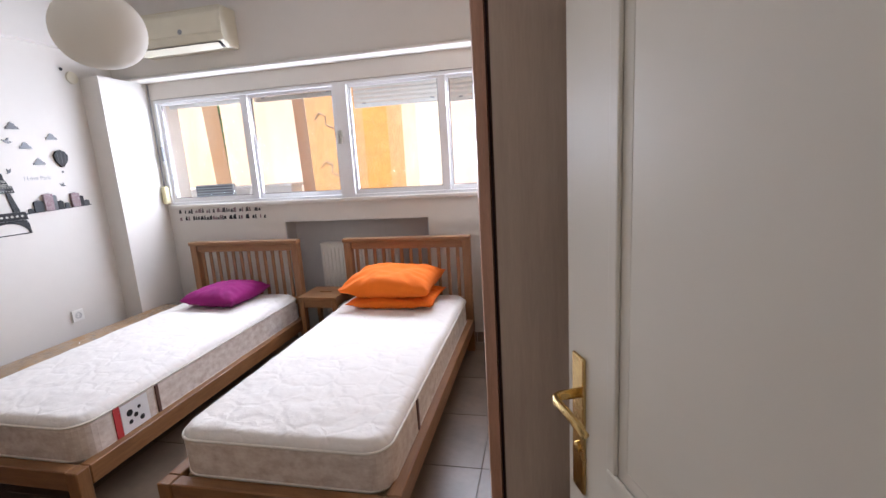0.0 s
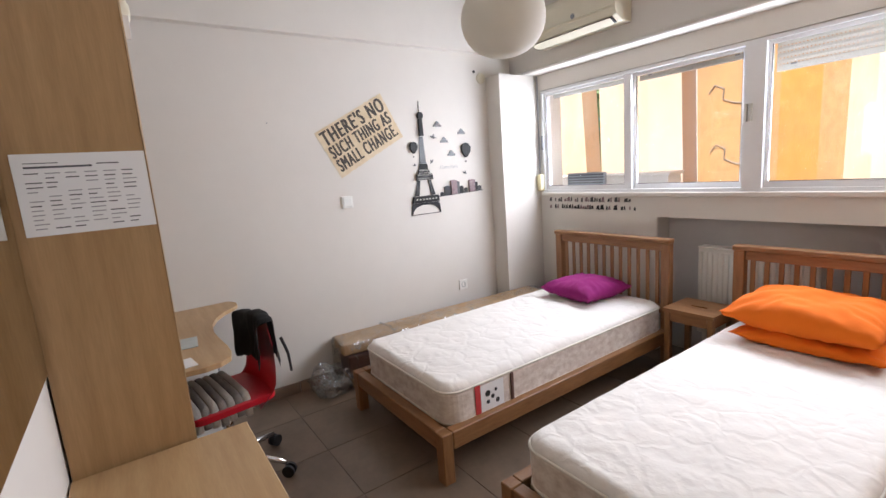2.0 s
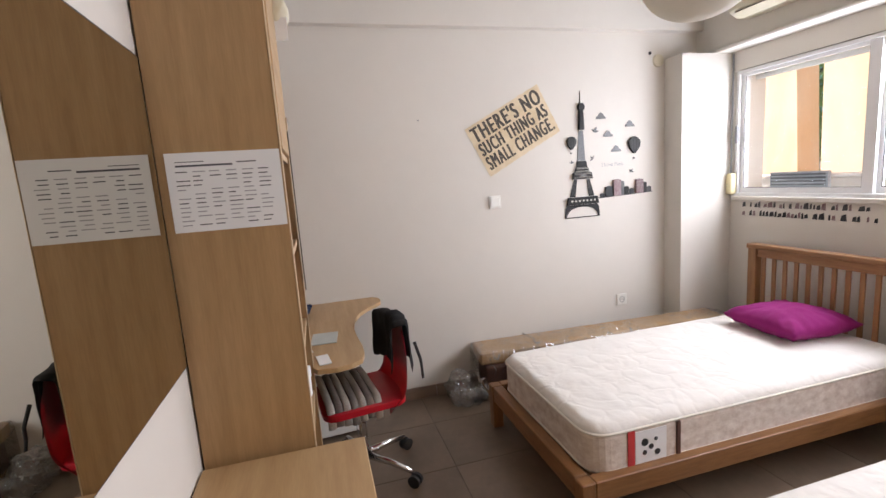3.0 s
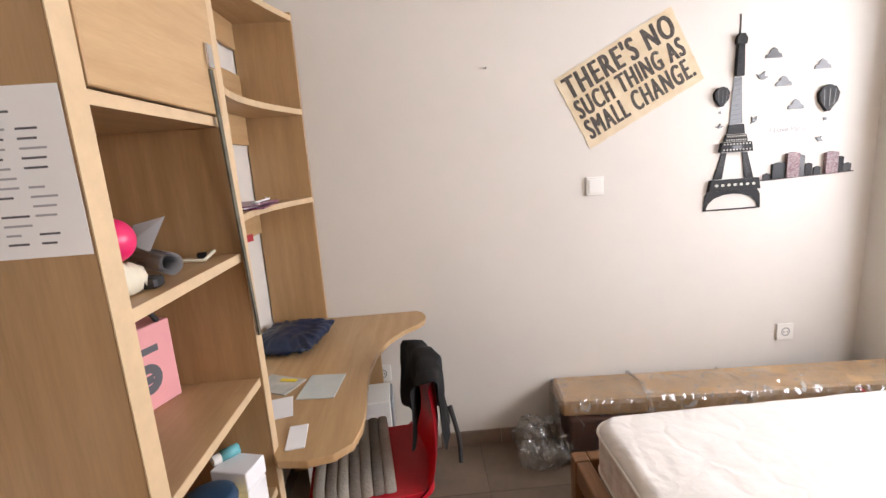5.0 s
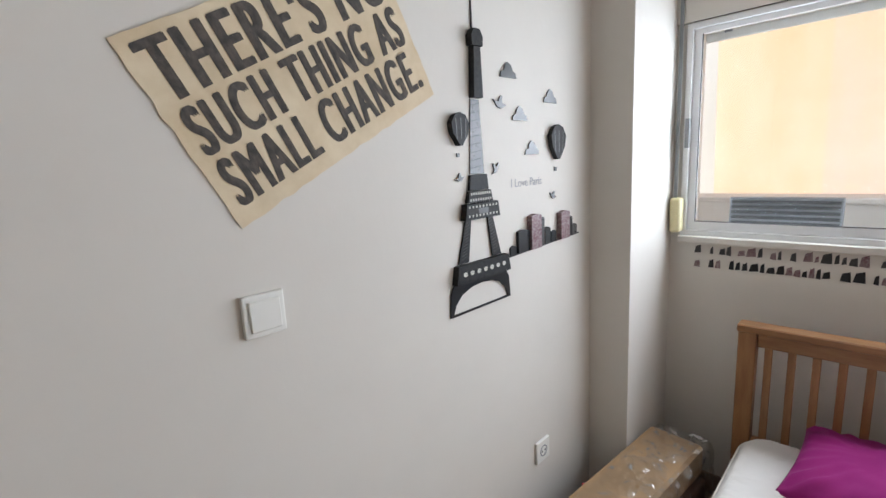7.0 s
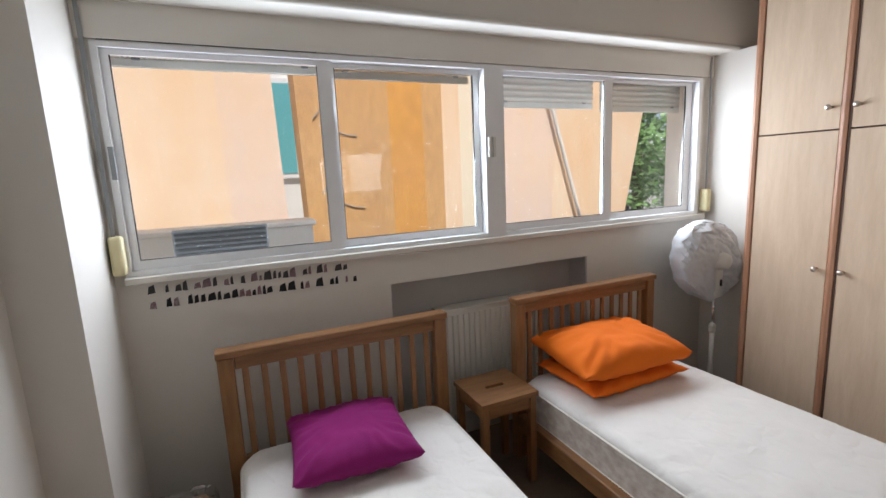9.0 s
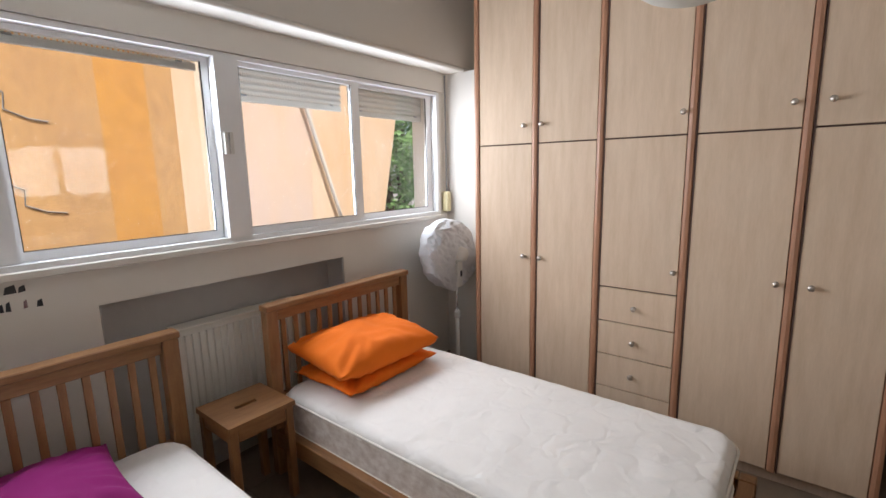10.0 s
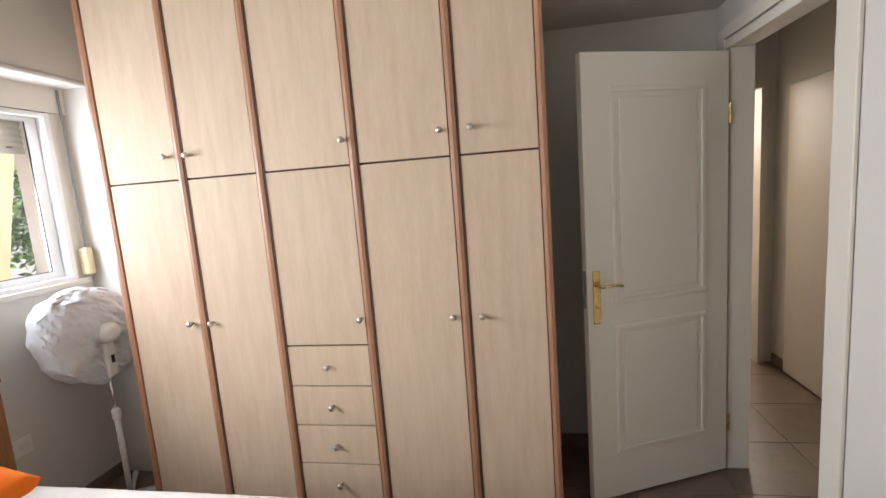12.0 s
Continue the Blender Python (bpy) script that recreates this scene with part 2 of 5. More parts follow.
M_YELLOW = mat("yellow_plastic", (0.75, 0.55, 0.02), 0.35)
M_BLUELID = mat("blue_plastic", (0.02, 0.06, 0.12), 0.4)
M_MAGENTA = mat("magazine_cover", (0.14, 0.01, 0.06), 0.3, scale=16, color2=(0.34, 0.16, 0.24))
M_STRIPE = mat("striped_cushion", (0.42, 0.37, 0.32), 0.9, var=0.1, scale=20, bump=0.5, bscale=60)
M_TEAL = mat("teal_plastic", (0.12, 0.42, 0.46), 0.4)
M_RADI = mat("radiator_enamel", (0.70, 0.68, 0.62), 0.4, var=0.04, scale=5)
M_NICHE = mat("niche_grey", (0.50, 0.49, 0.475), 0.8, var=0.1, scale=3, bump=0.1, bscale=40)
M_OCHRE = mat("ochre_render", (0.72, 0.37, 0.085), 0.85, scale=1.1, color2=(0.62, 0.32, 0.11), bump=0.3, bscale=12, fine=0.12)
M_STAIN = mat("stained_ochre", (0.57, 0.345, 0.17), 0.85, scale=2.5, stretch=(1, 1, 0.5), color2=(0.68, 0.41, 0.17), bump=0.3, bscale=12, fine=0.12)
# Paler slab colours also hold the ochre wall's overexposed, veiled look.
M_PEACH = mat("pale_overbright_render", (0.84, 0.69, 0.53), 0.85, scale=1.6, stretch=(1.5, 1, 0.5), color2=(0.80, 0.55, 0.33), bump=0.3, bscale=12)
M_LILAC = mat("veiled_render", (0.78, 0.64, 0.56), 0.85, scale=1.8, stretch=(1.5, 1, 0.5), color2=(0.80, 0.60, 0.42), bump=0.3, bscale=12)
M_CREAM = mat("cream_render", (0.84, 0.78, 0.66), 0.85, scale=1.4, color2=(0.80, 0.70, 0.52), bump=0.3, bscale=12)
M_EXTW = mat("white_render", (0.8, 0.79, 0.76), 0.8, var=0.1, scale=1)
M_BARK = mat("bark", (0.12, 0.085, 0.06), 0.9, var=0.4, scale=12, bump=0.5)
M_LEAF = mat("leaves", (0.16, 0.32, 0.09), 0.55, var=0.35, scale=3)
M_ROAD = mat("yard_concrete", (0.30, 0.29, 0.27), 0.9, var=0.2, scale=2)
M_CURTAIN = mat("apricot_curtain", (0.70, 0.40, 0.26), 0.85, var=0.15, scale=5)
M_CORD = mat("red_cord", (0.35, 0.02, 0.02), 0.6)

M_MIRROR = bpy.data.materials.new("mirror_glass")
M_MIRROR.use_nodes = True
_b = M_MIRROR.node_tree.nodes["Principled BSDF"]
_b.inputs["Base Color"].default_value = (0.62, 0.60, 0.54, 1)
_b.inputs["Metallic"].default_value = 1
_b.inputs["Roughness"].default_value = 0.01

M_SHADE = mat("rice_paper", (0.80, 0.77, 0.70), 0.8, var=0.03, scale=6)
_n = M_SHADE.node_tree
_tl = _n.nodes.new("ShaderNodeBsdfTranslucent")
_tl.inputs[0].default_value = (0.75, 0.71, 0.62, 1)
_mx = _n.nodes.new("ShaderNodeMixShader")
_mx.inputs[0].default_value = 0.3
_n.links.new(_n.nodes["Principled BSDF"].outputs[0], _mx.inputs[1])
_n.links.new(_tl.outputs[0], _mx.inputs[2])
_n.links.new(_mx.outputs[0], _n.nodes["Material Output"].inputs[0])


# ---- mesh makers ----
def link(name, bm, material, parent=None, label="", smooth=False):
    me = bpy.data.meshes.new(name)
    bm.normal_update()
    bm.to_mesh(me)
    bm.free()
    if smooth:
        for p in me.polygons:
            p.use_smooth = True
    me.materials.append(material)
    ob = new(name, me)
    if parent:
        ob.parent = parent
    if label:
        ob["label"] = label
    return ob


def part(name, bm, material, parent, label="", smooth=False):
    return link(name, bm, material, parent, label, smooth)


def thing(name, at, label, category, group="", rz=0, kind=""):
    ob = new(name)
    ob.empty_display_size = 0.1
    ob.matrix_world = pose(*at, 0, 0, rz)
    return tagged(ob, label, category, group, kind)


def add_box(bm, x0, x1, y0, y1, z0, z1, bevel=0.0, seg=1):
    vs = [bm.verts.new((x, y, z)) for x in (x0, x1) for y in (y0, y1) for z in (z0, z1)]
    fs = [bm.faces.new([vs[i] for i in f]) for f in ((0, 1, 3, 2), (4, 6, 7, 5), (0, 4, 5, 1), (2, 3, 7, 6), (0, 2, 6, 4), (1, 5, 7, 3))]
    if bevel:
        es = list({e for f in fs for e in f.edges})
        bmesh.ops.bevel(bm, geom=es, offset=bevel, segments=seg, affect="EDGES", profile=0.5)
    return fs


def box(x0, x1, y0, y1, z0, z1, bevel=0.0, seg=1):
    bm = bmesh.new()
    add_box(bm, x0, x1, y0, y1, z0, z1, bevel, seg)
    return bm


def boxes(*bs):
    bm = bmesh.new()
    for b in bs:
        add_box(bm, *b)
    return bm


def prism(poly, a, b, axis="z", bevel=0.0):
    """A flat outline given thickness from a to b along an axis."""
    bm = bmesh.new()

    def at(p, d):
        return {"z": (p[0], p[1], d), "x": (d, p[0], p[1]), "y": (p[0], d, p[1])}[axis]
    lo = [bm.verts.new(at(p, a)) for p in poly]
    hi = [bm.verts.new(at(p, b)) for p in poly]
    bm.faces.new(lo[::-1])
    bm.faces.new(hi)
    n = len(poly)
    for i in range(n):
        bm.faces.new((lo[i], lo[(i + 1) % n], hi[(i + 1) % n], hi[i]))
    bmesh.ops.recalc_face_normals(bm, faces=bm.faces)
    if bevel:
        bmesh.ops.bevel(bm, geom=list(bm.edges), offset=bevel, segments=1, affect="EDGES")
    return bm


def tube(points, r, n=10, caps=True, r2=None):
    """A round bar along points; r2 is the radius at the end."""
    bm = bmesh.new()
    pts = [Vector(p) for p in points]
    rings = []
    for i, p in enumerate(pts):
        d = (pts[min(i + 1, len(pts) - 1)] - pts[max(i - 1, 0)]).normalized()
        up = Vector((0, 0, 1)) if abs(d.z) < 0.9 else Vector((1, 0, 0))
        u = d.cross(up).normalized()
        v = d.cross(u)
        rad = r if r2 is None else r + (r2 - r) * i / (len(pts) - 1)
        rings.append([bm.verts.new(p + rad * (math.cos(a) * u + math.sin(a) * v)) for a in (2 * math.pi * k / n for k in range(n))])
    for a, b in zip(rings, rings[1:]):
        for k in range(n):
            bm.faces.new((a[k], a[(k + 1) % n], b[(k + 1) % n], b[k]))
    if caps:
        bm.faces.new(rings[0][::-1])
        bm.faces.new(rings[-1])
    bmesh.ops.recalc_face_normals(bm, faces=bm.faces)
    return bm


def lathe(profile, n=24, at=(0, 0, 0)):
    """Turned shape from (radius, height) pairs."""
    bm = bmesh.new()
    rings = []
    for r, z in profile:
        rings.append([bm.verts.new((at[0] + r * math.cos(2 * math.pi * k / n), at[1] + r * math.sin(2 * math.pi * k / n), at[2] + z)) for k in range(n)])
    for a, b in zip(rings, rings[1:]):
        for k in range(n):
            bm.faces.new((a[k], a[(k + 1) % n], b[(k + 1) % n], b[k]))
    bm.faces.new(rings[0][::-1])
    bm.faces.new(rings[-1])
    bmesh.ops.recalc_face_normals(bm, faces=bm.faces)
    return bm


def pillow(w, d, h, wrinkle=0.008, seed=0.0, n=34, pinch=0.06):
    """A stuffed cushion, thin and pointed at its four corners, resting on z = 0."""
    bm = bmesh.new()
    grid = {}
    for s in (1, -1):
        for i in range(n + 1):
            for j in range(n + 1):
                u, v = 2 * i / n - 1, 2 * j / n - 1
                edge = i in (0, n) or j in (0, n)
                if s == -1 and edge:
                    grid[s, i, j] = grid[1, i, j]
                    continue
                px = u * w / 2 * (1 - pinch * (1 - v * v) * abs(u) ** 3)
                py = v * d / 2 * (1 - pinch * (1 - u * u) * abs(v) ** 3)
                t = max(0, (1 - abs(u) ** 2.6)) ** 0.55 * max(0, (1 - abs(v) ** 2.6)) ** 0.55
                z = s * t * h / 2
                if not edge:
                    q = Vector((u * 2.2, v * 2.2, seed + s))
                    z += s * wrinkle * (noise.noise(q * 0.8) + 0.35 * noise.noise(q * 2.1)) * (0.4 + t)
                    a = math.atan2(v, u)
                    z += s * 0.010 * (abs(u * v) ** 0.8) * math.sin(a * 22 + 3 * noise.noise(q)) * (1 if max(abs(u), abs(v)) < 0.95 else 0.3)
                grid[s, i, j] = bm.verts.new((px, py, max(z + h / 2 * (0.92 if s == 1 else 0.8), 0.002)))
        for i in range(n):
            for j in range(n):
                q = [grid[s, i, j], grid[s, i + 1, j], grid[s, i + 1, j + 1], grid[s, i, j + 1]]
                bm.faces.new(q if s == 1 else q[::-1])
    return bm


def soft_box(w, d, h, r=0.05, nx=20, ny=40, amp=0.003, seed=0.0):
    """A padded block with rounded corners and a slightly uneven skin; base at z = 0, centred."""
    bm = bmesh.new()
    bmesh.ops.create_cube(bm, size=1)
    bmesh.ops.scale(bm, vec=(w, d, h), verts=bm.verts)
    up = [e for e in bm.edges if abs(e.verts[0].co.z - e.verts[1].co.z) > h / 2]
    bmesh.ops.bevel(bm, geom=up, offset=r * 1.6, segments=6, affect="EDGES", profile=0.5)
    rim = [e for e in bm.edges if abs(e.verts[0].co.z - e.verts[1].co.z) < 1e-6 and len(e.link_faces) == 2 and abs(e.link_faces[0].normal.z - e.link_faces[1].normal.z) > 0.5]
    bmesh.ops.bevel(bm, geom=rim, offset=min(r, h * 0.14), segments=3, affect="EDGES", profile=0.5)
    for v in bm.verts:
        v.co.z += h / 2
        v.co += Vector((noise.noise(v.co * 5 + Vector((seed, 0, 0))), noise.noise(v.co * 5 + Vector((0, seed, 0))), 0)) * amp
    return bm


def text_mesh(body, size, extrude=0.0006, bold=0.0, align="LEFT", spacing=1.0):
    cu = bpy.data.curves.new("lettering", "FONT")
    cu.body, cu.size, cu.extrude, cu.offset, cu.align_x, cu.space_character = body, size, extrude, bold, align, spacing
    ob = bpy.data.objects.new("lettering", cu)
    scene.collection.objects.link(ob)
    bpy.context.view_layer.update()
    me = bpy.data.meshes.new_from_object(ob.evaluated_get(bpy.context.evaluated_depsgraph_get()))
    bpy.data.objects.remove(ob)
    bpy.data.curves.remove(cu)
    return me


# ---- measures of the room ----
LW = -4.49       # inner face of the west wall
WY = 4.745       # inner face of the window wall
WX = -1.25       # wardrobe front
SY = 1.385       # inner face of the south wall
EX = -0.62       # inner face of the east wall
CEIL = 2.90
SILL, HEAD = 1.185, 2.055
WL, WR = -4.285, -1.07
DX0, DX1, DH = -1.50, -0.79, 2.05
BEAM_Y, BEAM_Z = 4.58, 2.19
HALL_Y = 0.52

# ---- walls, floor and ceiling ----
def wall(name, label, *bs, material=None):
    return tagged(link(name, boxes(*bs), material or M_WALL), label, "wall", kind="structure")


wall("wall_north", "white painted plaster window wall with a heater recess",
     (LW - 0.2, WL, WY, WY + 0.25, 0, CEIL), (WR, EX, WY, WY + 0.25, 0, CEIL),
     (WL, WR, WY, WY + 0.25, HEAD, CEIL),
     (WL, -3.225, WY, WY + 0.25, 0, SILL), (-2.0, WR, WY, WY + 0.25, 0, SILL),
     (-3.225, -2.0, WY, WY + 0.25, 1.005, SILL), (-3.225, -2.0, WY + 0.16, WY + 0.25, 0, 1.005))
wall("wall_west", "white painted plaster wall with stickers", (LW - 0.2, LW, SY - 0.09, WY, 0, CEIL))
wall("wall_south", "white painted plaster wall with the doorway",
     (LW, DX0 - 0.05, SY - 0.09, SY, 0, CEIL), (DX0 - 0.05, DX1 + 0.05, SY - 0.09, SY, DH + 0.05, CEIL),
     (DX1 + 0.05, EX, SY - 0.09, SY, 0, CEIL))
wall("wall_east", "white painted plaster wall behind the wardrobe", (EX, EX + 0.15, SY - 0.09, WY + 0.25, 0, CEIL))
wall("pilaster", "white painted corner pilaster", (LW, -4.325, 4.30, WY, 0, BEAM_Z))
wall("pilaster_east", "white painted corner pilaster beside the window", (-0.98, EX, 4.31, WY, 0, BEAM_Z))
wall("beam_window", "white painted beam over the window", (LW, EX, BEAM_Y, WY, BEAM_Z, CEIL))
wall("beam_west", "shallow white beam along the wall", (LW, LW + 0.06, SY, BEAM_Y, 2.37, CEIL))
wall("beam_door", "white painted beam over the door corner", (WX + 0.1, EX, SY, 2.22, 2.27, CEIL))
wall("shutter_box", "white boxed casing of the roller shutter", (-4.324, -0.98, WY - 0.02, WY, HEAD + 0.004, BEAM_Z))
tagged(link("ceiling", box(LW - 0.2, EX + 0.15, SY - 0.09, WY + 0.25, CEIL, CEIL + 0.2), M_CEIL), "white painted ceiling", "ceiling", kind="structure")
tagged(link("beam_molding", tube([(LW, BEAM_Y - 0.004, BEAM_Z + 0.012), (EX, BEAM_Y - 0.004, BEAM_Z + 0.012)], 0.014), M_WALL, smooth=True), "rounded white lip under the beam", "moulding", kind="structure")

# hall beyond the doorway
wall("wall_hall_south", "grey-white painted hall wall", (-2.2, 0.70, HALL_Y - 0.15, HALL_Y, 0, 2.6))
wall("wall_hall_east", "white wall at the end of the hall with an opening",
     (0.60, 0.72, 0.52, 0.60, 0, 2.6), (0.60, 0.72, 1.14, 1.20, 0, 2.6), (0.60, 0.72, 0.60, 1.14, 2.05, 2.6))
wall("wall_hall_west", "white wall closing the hall", (-2.35, -2.2, HALL_Y - 0.15, SY - 0.09, 0, 2.6))
wall("wall_hall_north", "white hall wall", (EX + 0.15, 0.72, SY - 0.09, SY, 0, 2.6))
wall("wall_far_room", "pale walls of the next room", (0.72, 2.2, 1.16, 1.30, 0, 2.6), (0.72, 2.2, -0.3, -0.15, 0, 2.6), (2.2, 2.35, -0.3, 1.3, 0, 2.6), (0.60, 0.72, -0.3, 0.36, 0, 2.6))
tagged(link("ceiling_hall", box(-2.35, 2.35, -0.3, SY - 0.09, 2.6, 2.75), M_CEIL), "white hall ceiling", "ceiling", kind="structure")
tagged(link("ground", box(-60, 60, -60, 90, -0.62, -0.55), M_ROAD), "concrete yard outside", "ground", kind="structure")

floor = tagged(link("floor", box(LW - 0.2, 2.35, -0.3, WY + 0.25, -0.2, -0.0022), M_GROUT), "beige-grey ceramic tiled floor with dark joints", "floor", kind="structure")

sill = tagged(link("window_sill", box(WL - 0.004, WR + 0.05, WY - 0.035, WY - 0.001, SILL - 0.03, SILL, 0.004), M_WALL), "white painted window sill", "sill", kind="structure")
# Thin sheets over the recess faces, a darker grey than the wall paint.
niche = thing("recess", (0, 0, 0), "thin sheets lining the heater recess, greyer than the wall", "wall", kind="structure")
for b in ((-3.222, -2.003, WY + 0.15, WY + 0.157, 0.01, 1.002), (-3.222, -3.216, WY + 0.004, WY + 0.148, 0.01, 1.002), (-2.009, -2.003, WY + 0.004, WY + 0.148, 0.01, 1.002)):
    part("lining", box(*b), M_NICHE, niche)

# ---- window ----
FY = WY + 0.035
window = thing("window_1", ((WL + WR) / 2, FY, SILL), "white aluminium sliding window with four panes", "window", kind="structure")


def wpart(name, bs, material, parent=None, label=""):
    """A part of the window, given in room measures."""
    bm = boxes(*bs)
    bmesh.ops.translate(bm, vec=(-(WL + WR) / 2, -FY, -SILL), verts=bm.verts)
    return part(name, bm, material, parent or window, label)


wpart("window_frame", [(WL, WL + 0.022, WY - 0.012, WY + 0.09, SILL, HEAD), (WR - 0.03, WR, WY - 0.012, WY + 0.09, SILL, HEAD),
                       (WL + 0.022, WR - 0.03, WY - 0.012, WY + 0.09, SILL, SILL + 0.022), (WL + 0.022, WR - 0.03, WY - 0.012, WY + 0.09, HEAD - 0.022, HEAD),
                       (-2.68, -2.57, WY - 0.018, WY + 0.09, SILL + 0.022, HEAD - 0.022)], M_ALU)
GZ0, GZ1 = 1.243, 2.012
for a, ga, gb, b, yy in ((-4.262, -4.235, -3.488, -3.43, 0.03), (-3.468, -3.412, -2.712, -2.682, 0.06), (-2.568, -2.553, -1.868, -1.81, 0.03), (-1.845, -1.79, -1.155, -1.102, 0.06)):
    y0, y1 = WY + yy - 0.022, WY + yy + 0.002
    sash = wpart("sash", [(a, ga, y0, y1, SILL + 0.023, HEAD - 0.023), (gb, b, y0, y1, SILL + 0.023, HEAD - 0.023),
                          (ga, gb, y0, y1, SILL + 0.023, GZ0), (ga, gb, y0, y1, GZ1, HEAD - 0.023)], M_ALU)
    wpart("glazing_bead", [(ga, ga + 0.004, y0 + 0.004, y0 + 0.008, GZ0 + 0.004, GZ1), (gb - 0.004, gb, y0 + 0.004, y0 + 0.008, GZ0 + 0.004, GZ1), (ga, gb, y0 + 0.004, y0 + 0.008, GZ0, GZ0 + 0.004)], M_SEAL, sash, "dark rubber glazing bead")
    pane = wpart("pane", [(ga - 0.004, gb + 0.004, y0 + 0.009, y0 + 0.014, GZ0 - 0.004, GZ1 + 0.004)], M_GLASS, sash)
    pane.visible_shadow = False
wpart("latch", [(-2.67, -2.655, WY - 0.036, WY - 0.018, 1.60, 1.70), (-2.645, -2.63, WY - 0.036, WY - 0.018, 1.60, 1.70)], M_SHUT, None, "white window latches")
wpart("latch", [(WL + 0.01, WL + 0.026, WY - 0.03, WY - 0.012, 1.56, 1.68)], M_GREY, None, "grey window latch")

# roller shutters behind the glass
def shutter(x0, x1, z_low, label):
    """Slats hooked together by strips with a row of light holes; a flat bar closes the lower edge."""
    zt = HEAD + 0.03
    t = thing("roller_shutter", ((x0 + x1) / 2, WY + 0.12, z_low), label, "shutter", "roller shutters")
    hw = (x1 - x0) / 2
    part("bottom_bar", box(-hw, hw, -0.008, 0.008, 0.0, 0.034, 0.003), M_SHUT, t, "pale flat shutter end bar")
    for x in (-hw + 0.07, hw - 0.09):
        part("stop", box(x, x + 0.03, -0.016, -0.009, 0.026, 0.036, 0.002), M_GREY, t, "small dark shutter stop")
    n = max(1, int((zt - z_low - 0.034) / 0.033))
    for k in range(n):
        z = 0.036 + k * 0.033
        prof = [(-0.005, z + 0.007), (-0.009, z + 0.018), (-0.005, z + 0.031), (0.004, z + 0.031), (0.006, z + 0.018), (0.004, z + 0.007)]
        slat = part("slat", prism(prof, -hw, hw, "x"), M_SHUT, t)
        teeth = bmesh.new()
        x = -hw
        while x < hw - 0.012:
            add_box(teeth, x, x + 0.011, -0.001, 0.001, z - 0.003, z + 0.007)
            x += 0.018
        part("hook_strip", teeth, M_SHUT, slat)
    return t


shutter(-2.565, -1.86, 1.868, "light grey roller shutter slats lowered a little behind the glass")
shutter(-1.80, -1.12, 1.856, "light grey roller shutter slats lowered a little behind the glass")
tagged(link("shutter_gap", boxes((-4.26, -3.49, WY - 0.016, WY - 0.013, HEAD + 0.002, HEAD + 0.010), (-1.84, -1.09, WY - 0.016, WY - 0.013, HEAD + 0.002, HEAD + 0.010)), M_SEAL), "dark slot above the window frame", "slot", kind="structure")
shutter(-4.25, -3.45, 1.992, "light grey roller shutter nearly rolled up")
shutter(-3.43, -2.70, 1.982, "light grey roller shutter nearly rolled up")

for sx, side in ((-4.318, 1), (-1.0, -1)):
    sb = thing("shutter_strap", (sx, WY - 0.03, 1.27), "yellowed shutter strap box with a grey strap on the wall", "shutter strap", "shutter straps")
    part("strap_box", box(0.0 if side == 1 else -0.045, 0.045 if side == 1 else 0.0, -0.03, 0.03, -0.07, 0.08, 0.012, 3), M_YELLP, sb)
    part("strap", box(0.016 * side - 0.007, 0.016 * side + 0.007, 0.0, 0.003, 0.08, 0.91), M_GREY, sb)

# ---- radiator ----
rad = thing("radiator", (-2.62, WY + 0.07, 0.2), "cream enamelled panel radiator in the recess between the beds", "radiator")
part("radiator_panel", box(-0.335, 0.335, -0.02, 0.02, 0, 0.60, 0.004), M_RADI, rad)
for k in range(20):
    part("rib", prism([(-0.316 + k * 0.0333 - 0.012, -0.02), (-0.316 + k * 0.0333 - 0.007, -0.029), (-0.316 + k * 0.0333 + 0.007, -0.029), (-0.316 + k * 0.0333 + 0.012, -0.02)], 0.03, 0.575), M_RADI, rad)
part("top_grille", box(-0.335, 0.335, -0.03, 0.07, 0.60, 0.61, 0.002), M_RADI, rad)
for x in (-0.3, 0.27):
    part("bracket", box(x, x + 0.02, 0.02, 0.08, 0.1, 0.12), M_RADI, rad)
    part("foot", box(x, x + 0.03, -0.02, 0.02, -0.2, 0), M_RADI, rad)


# ---- beds ----
def ring(cx, cy, r, n=8):
    return [(cx + r * math.cos(2 * math.pi * k / n), cy + r * math.sin(2 * math.pi * k / n)) for k in range(n)]


def headboard_slat(x):
    return box(x - 0.011, x + 0.011, -0.013, 0.013, 0, 0.40, 0.002)


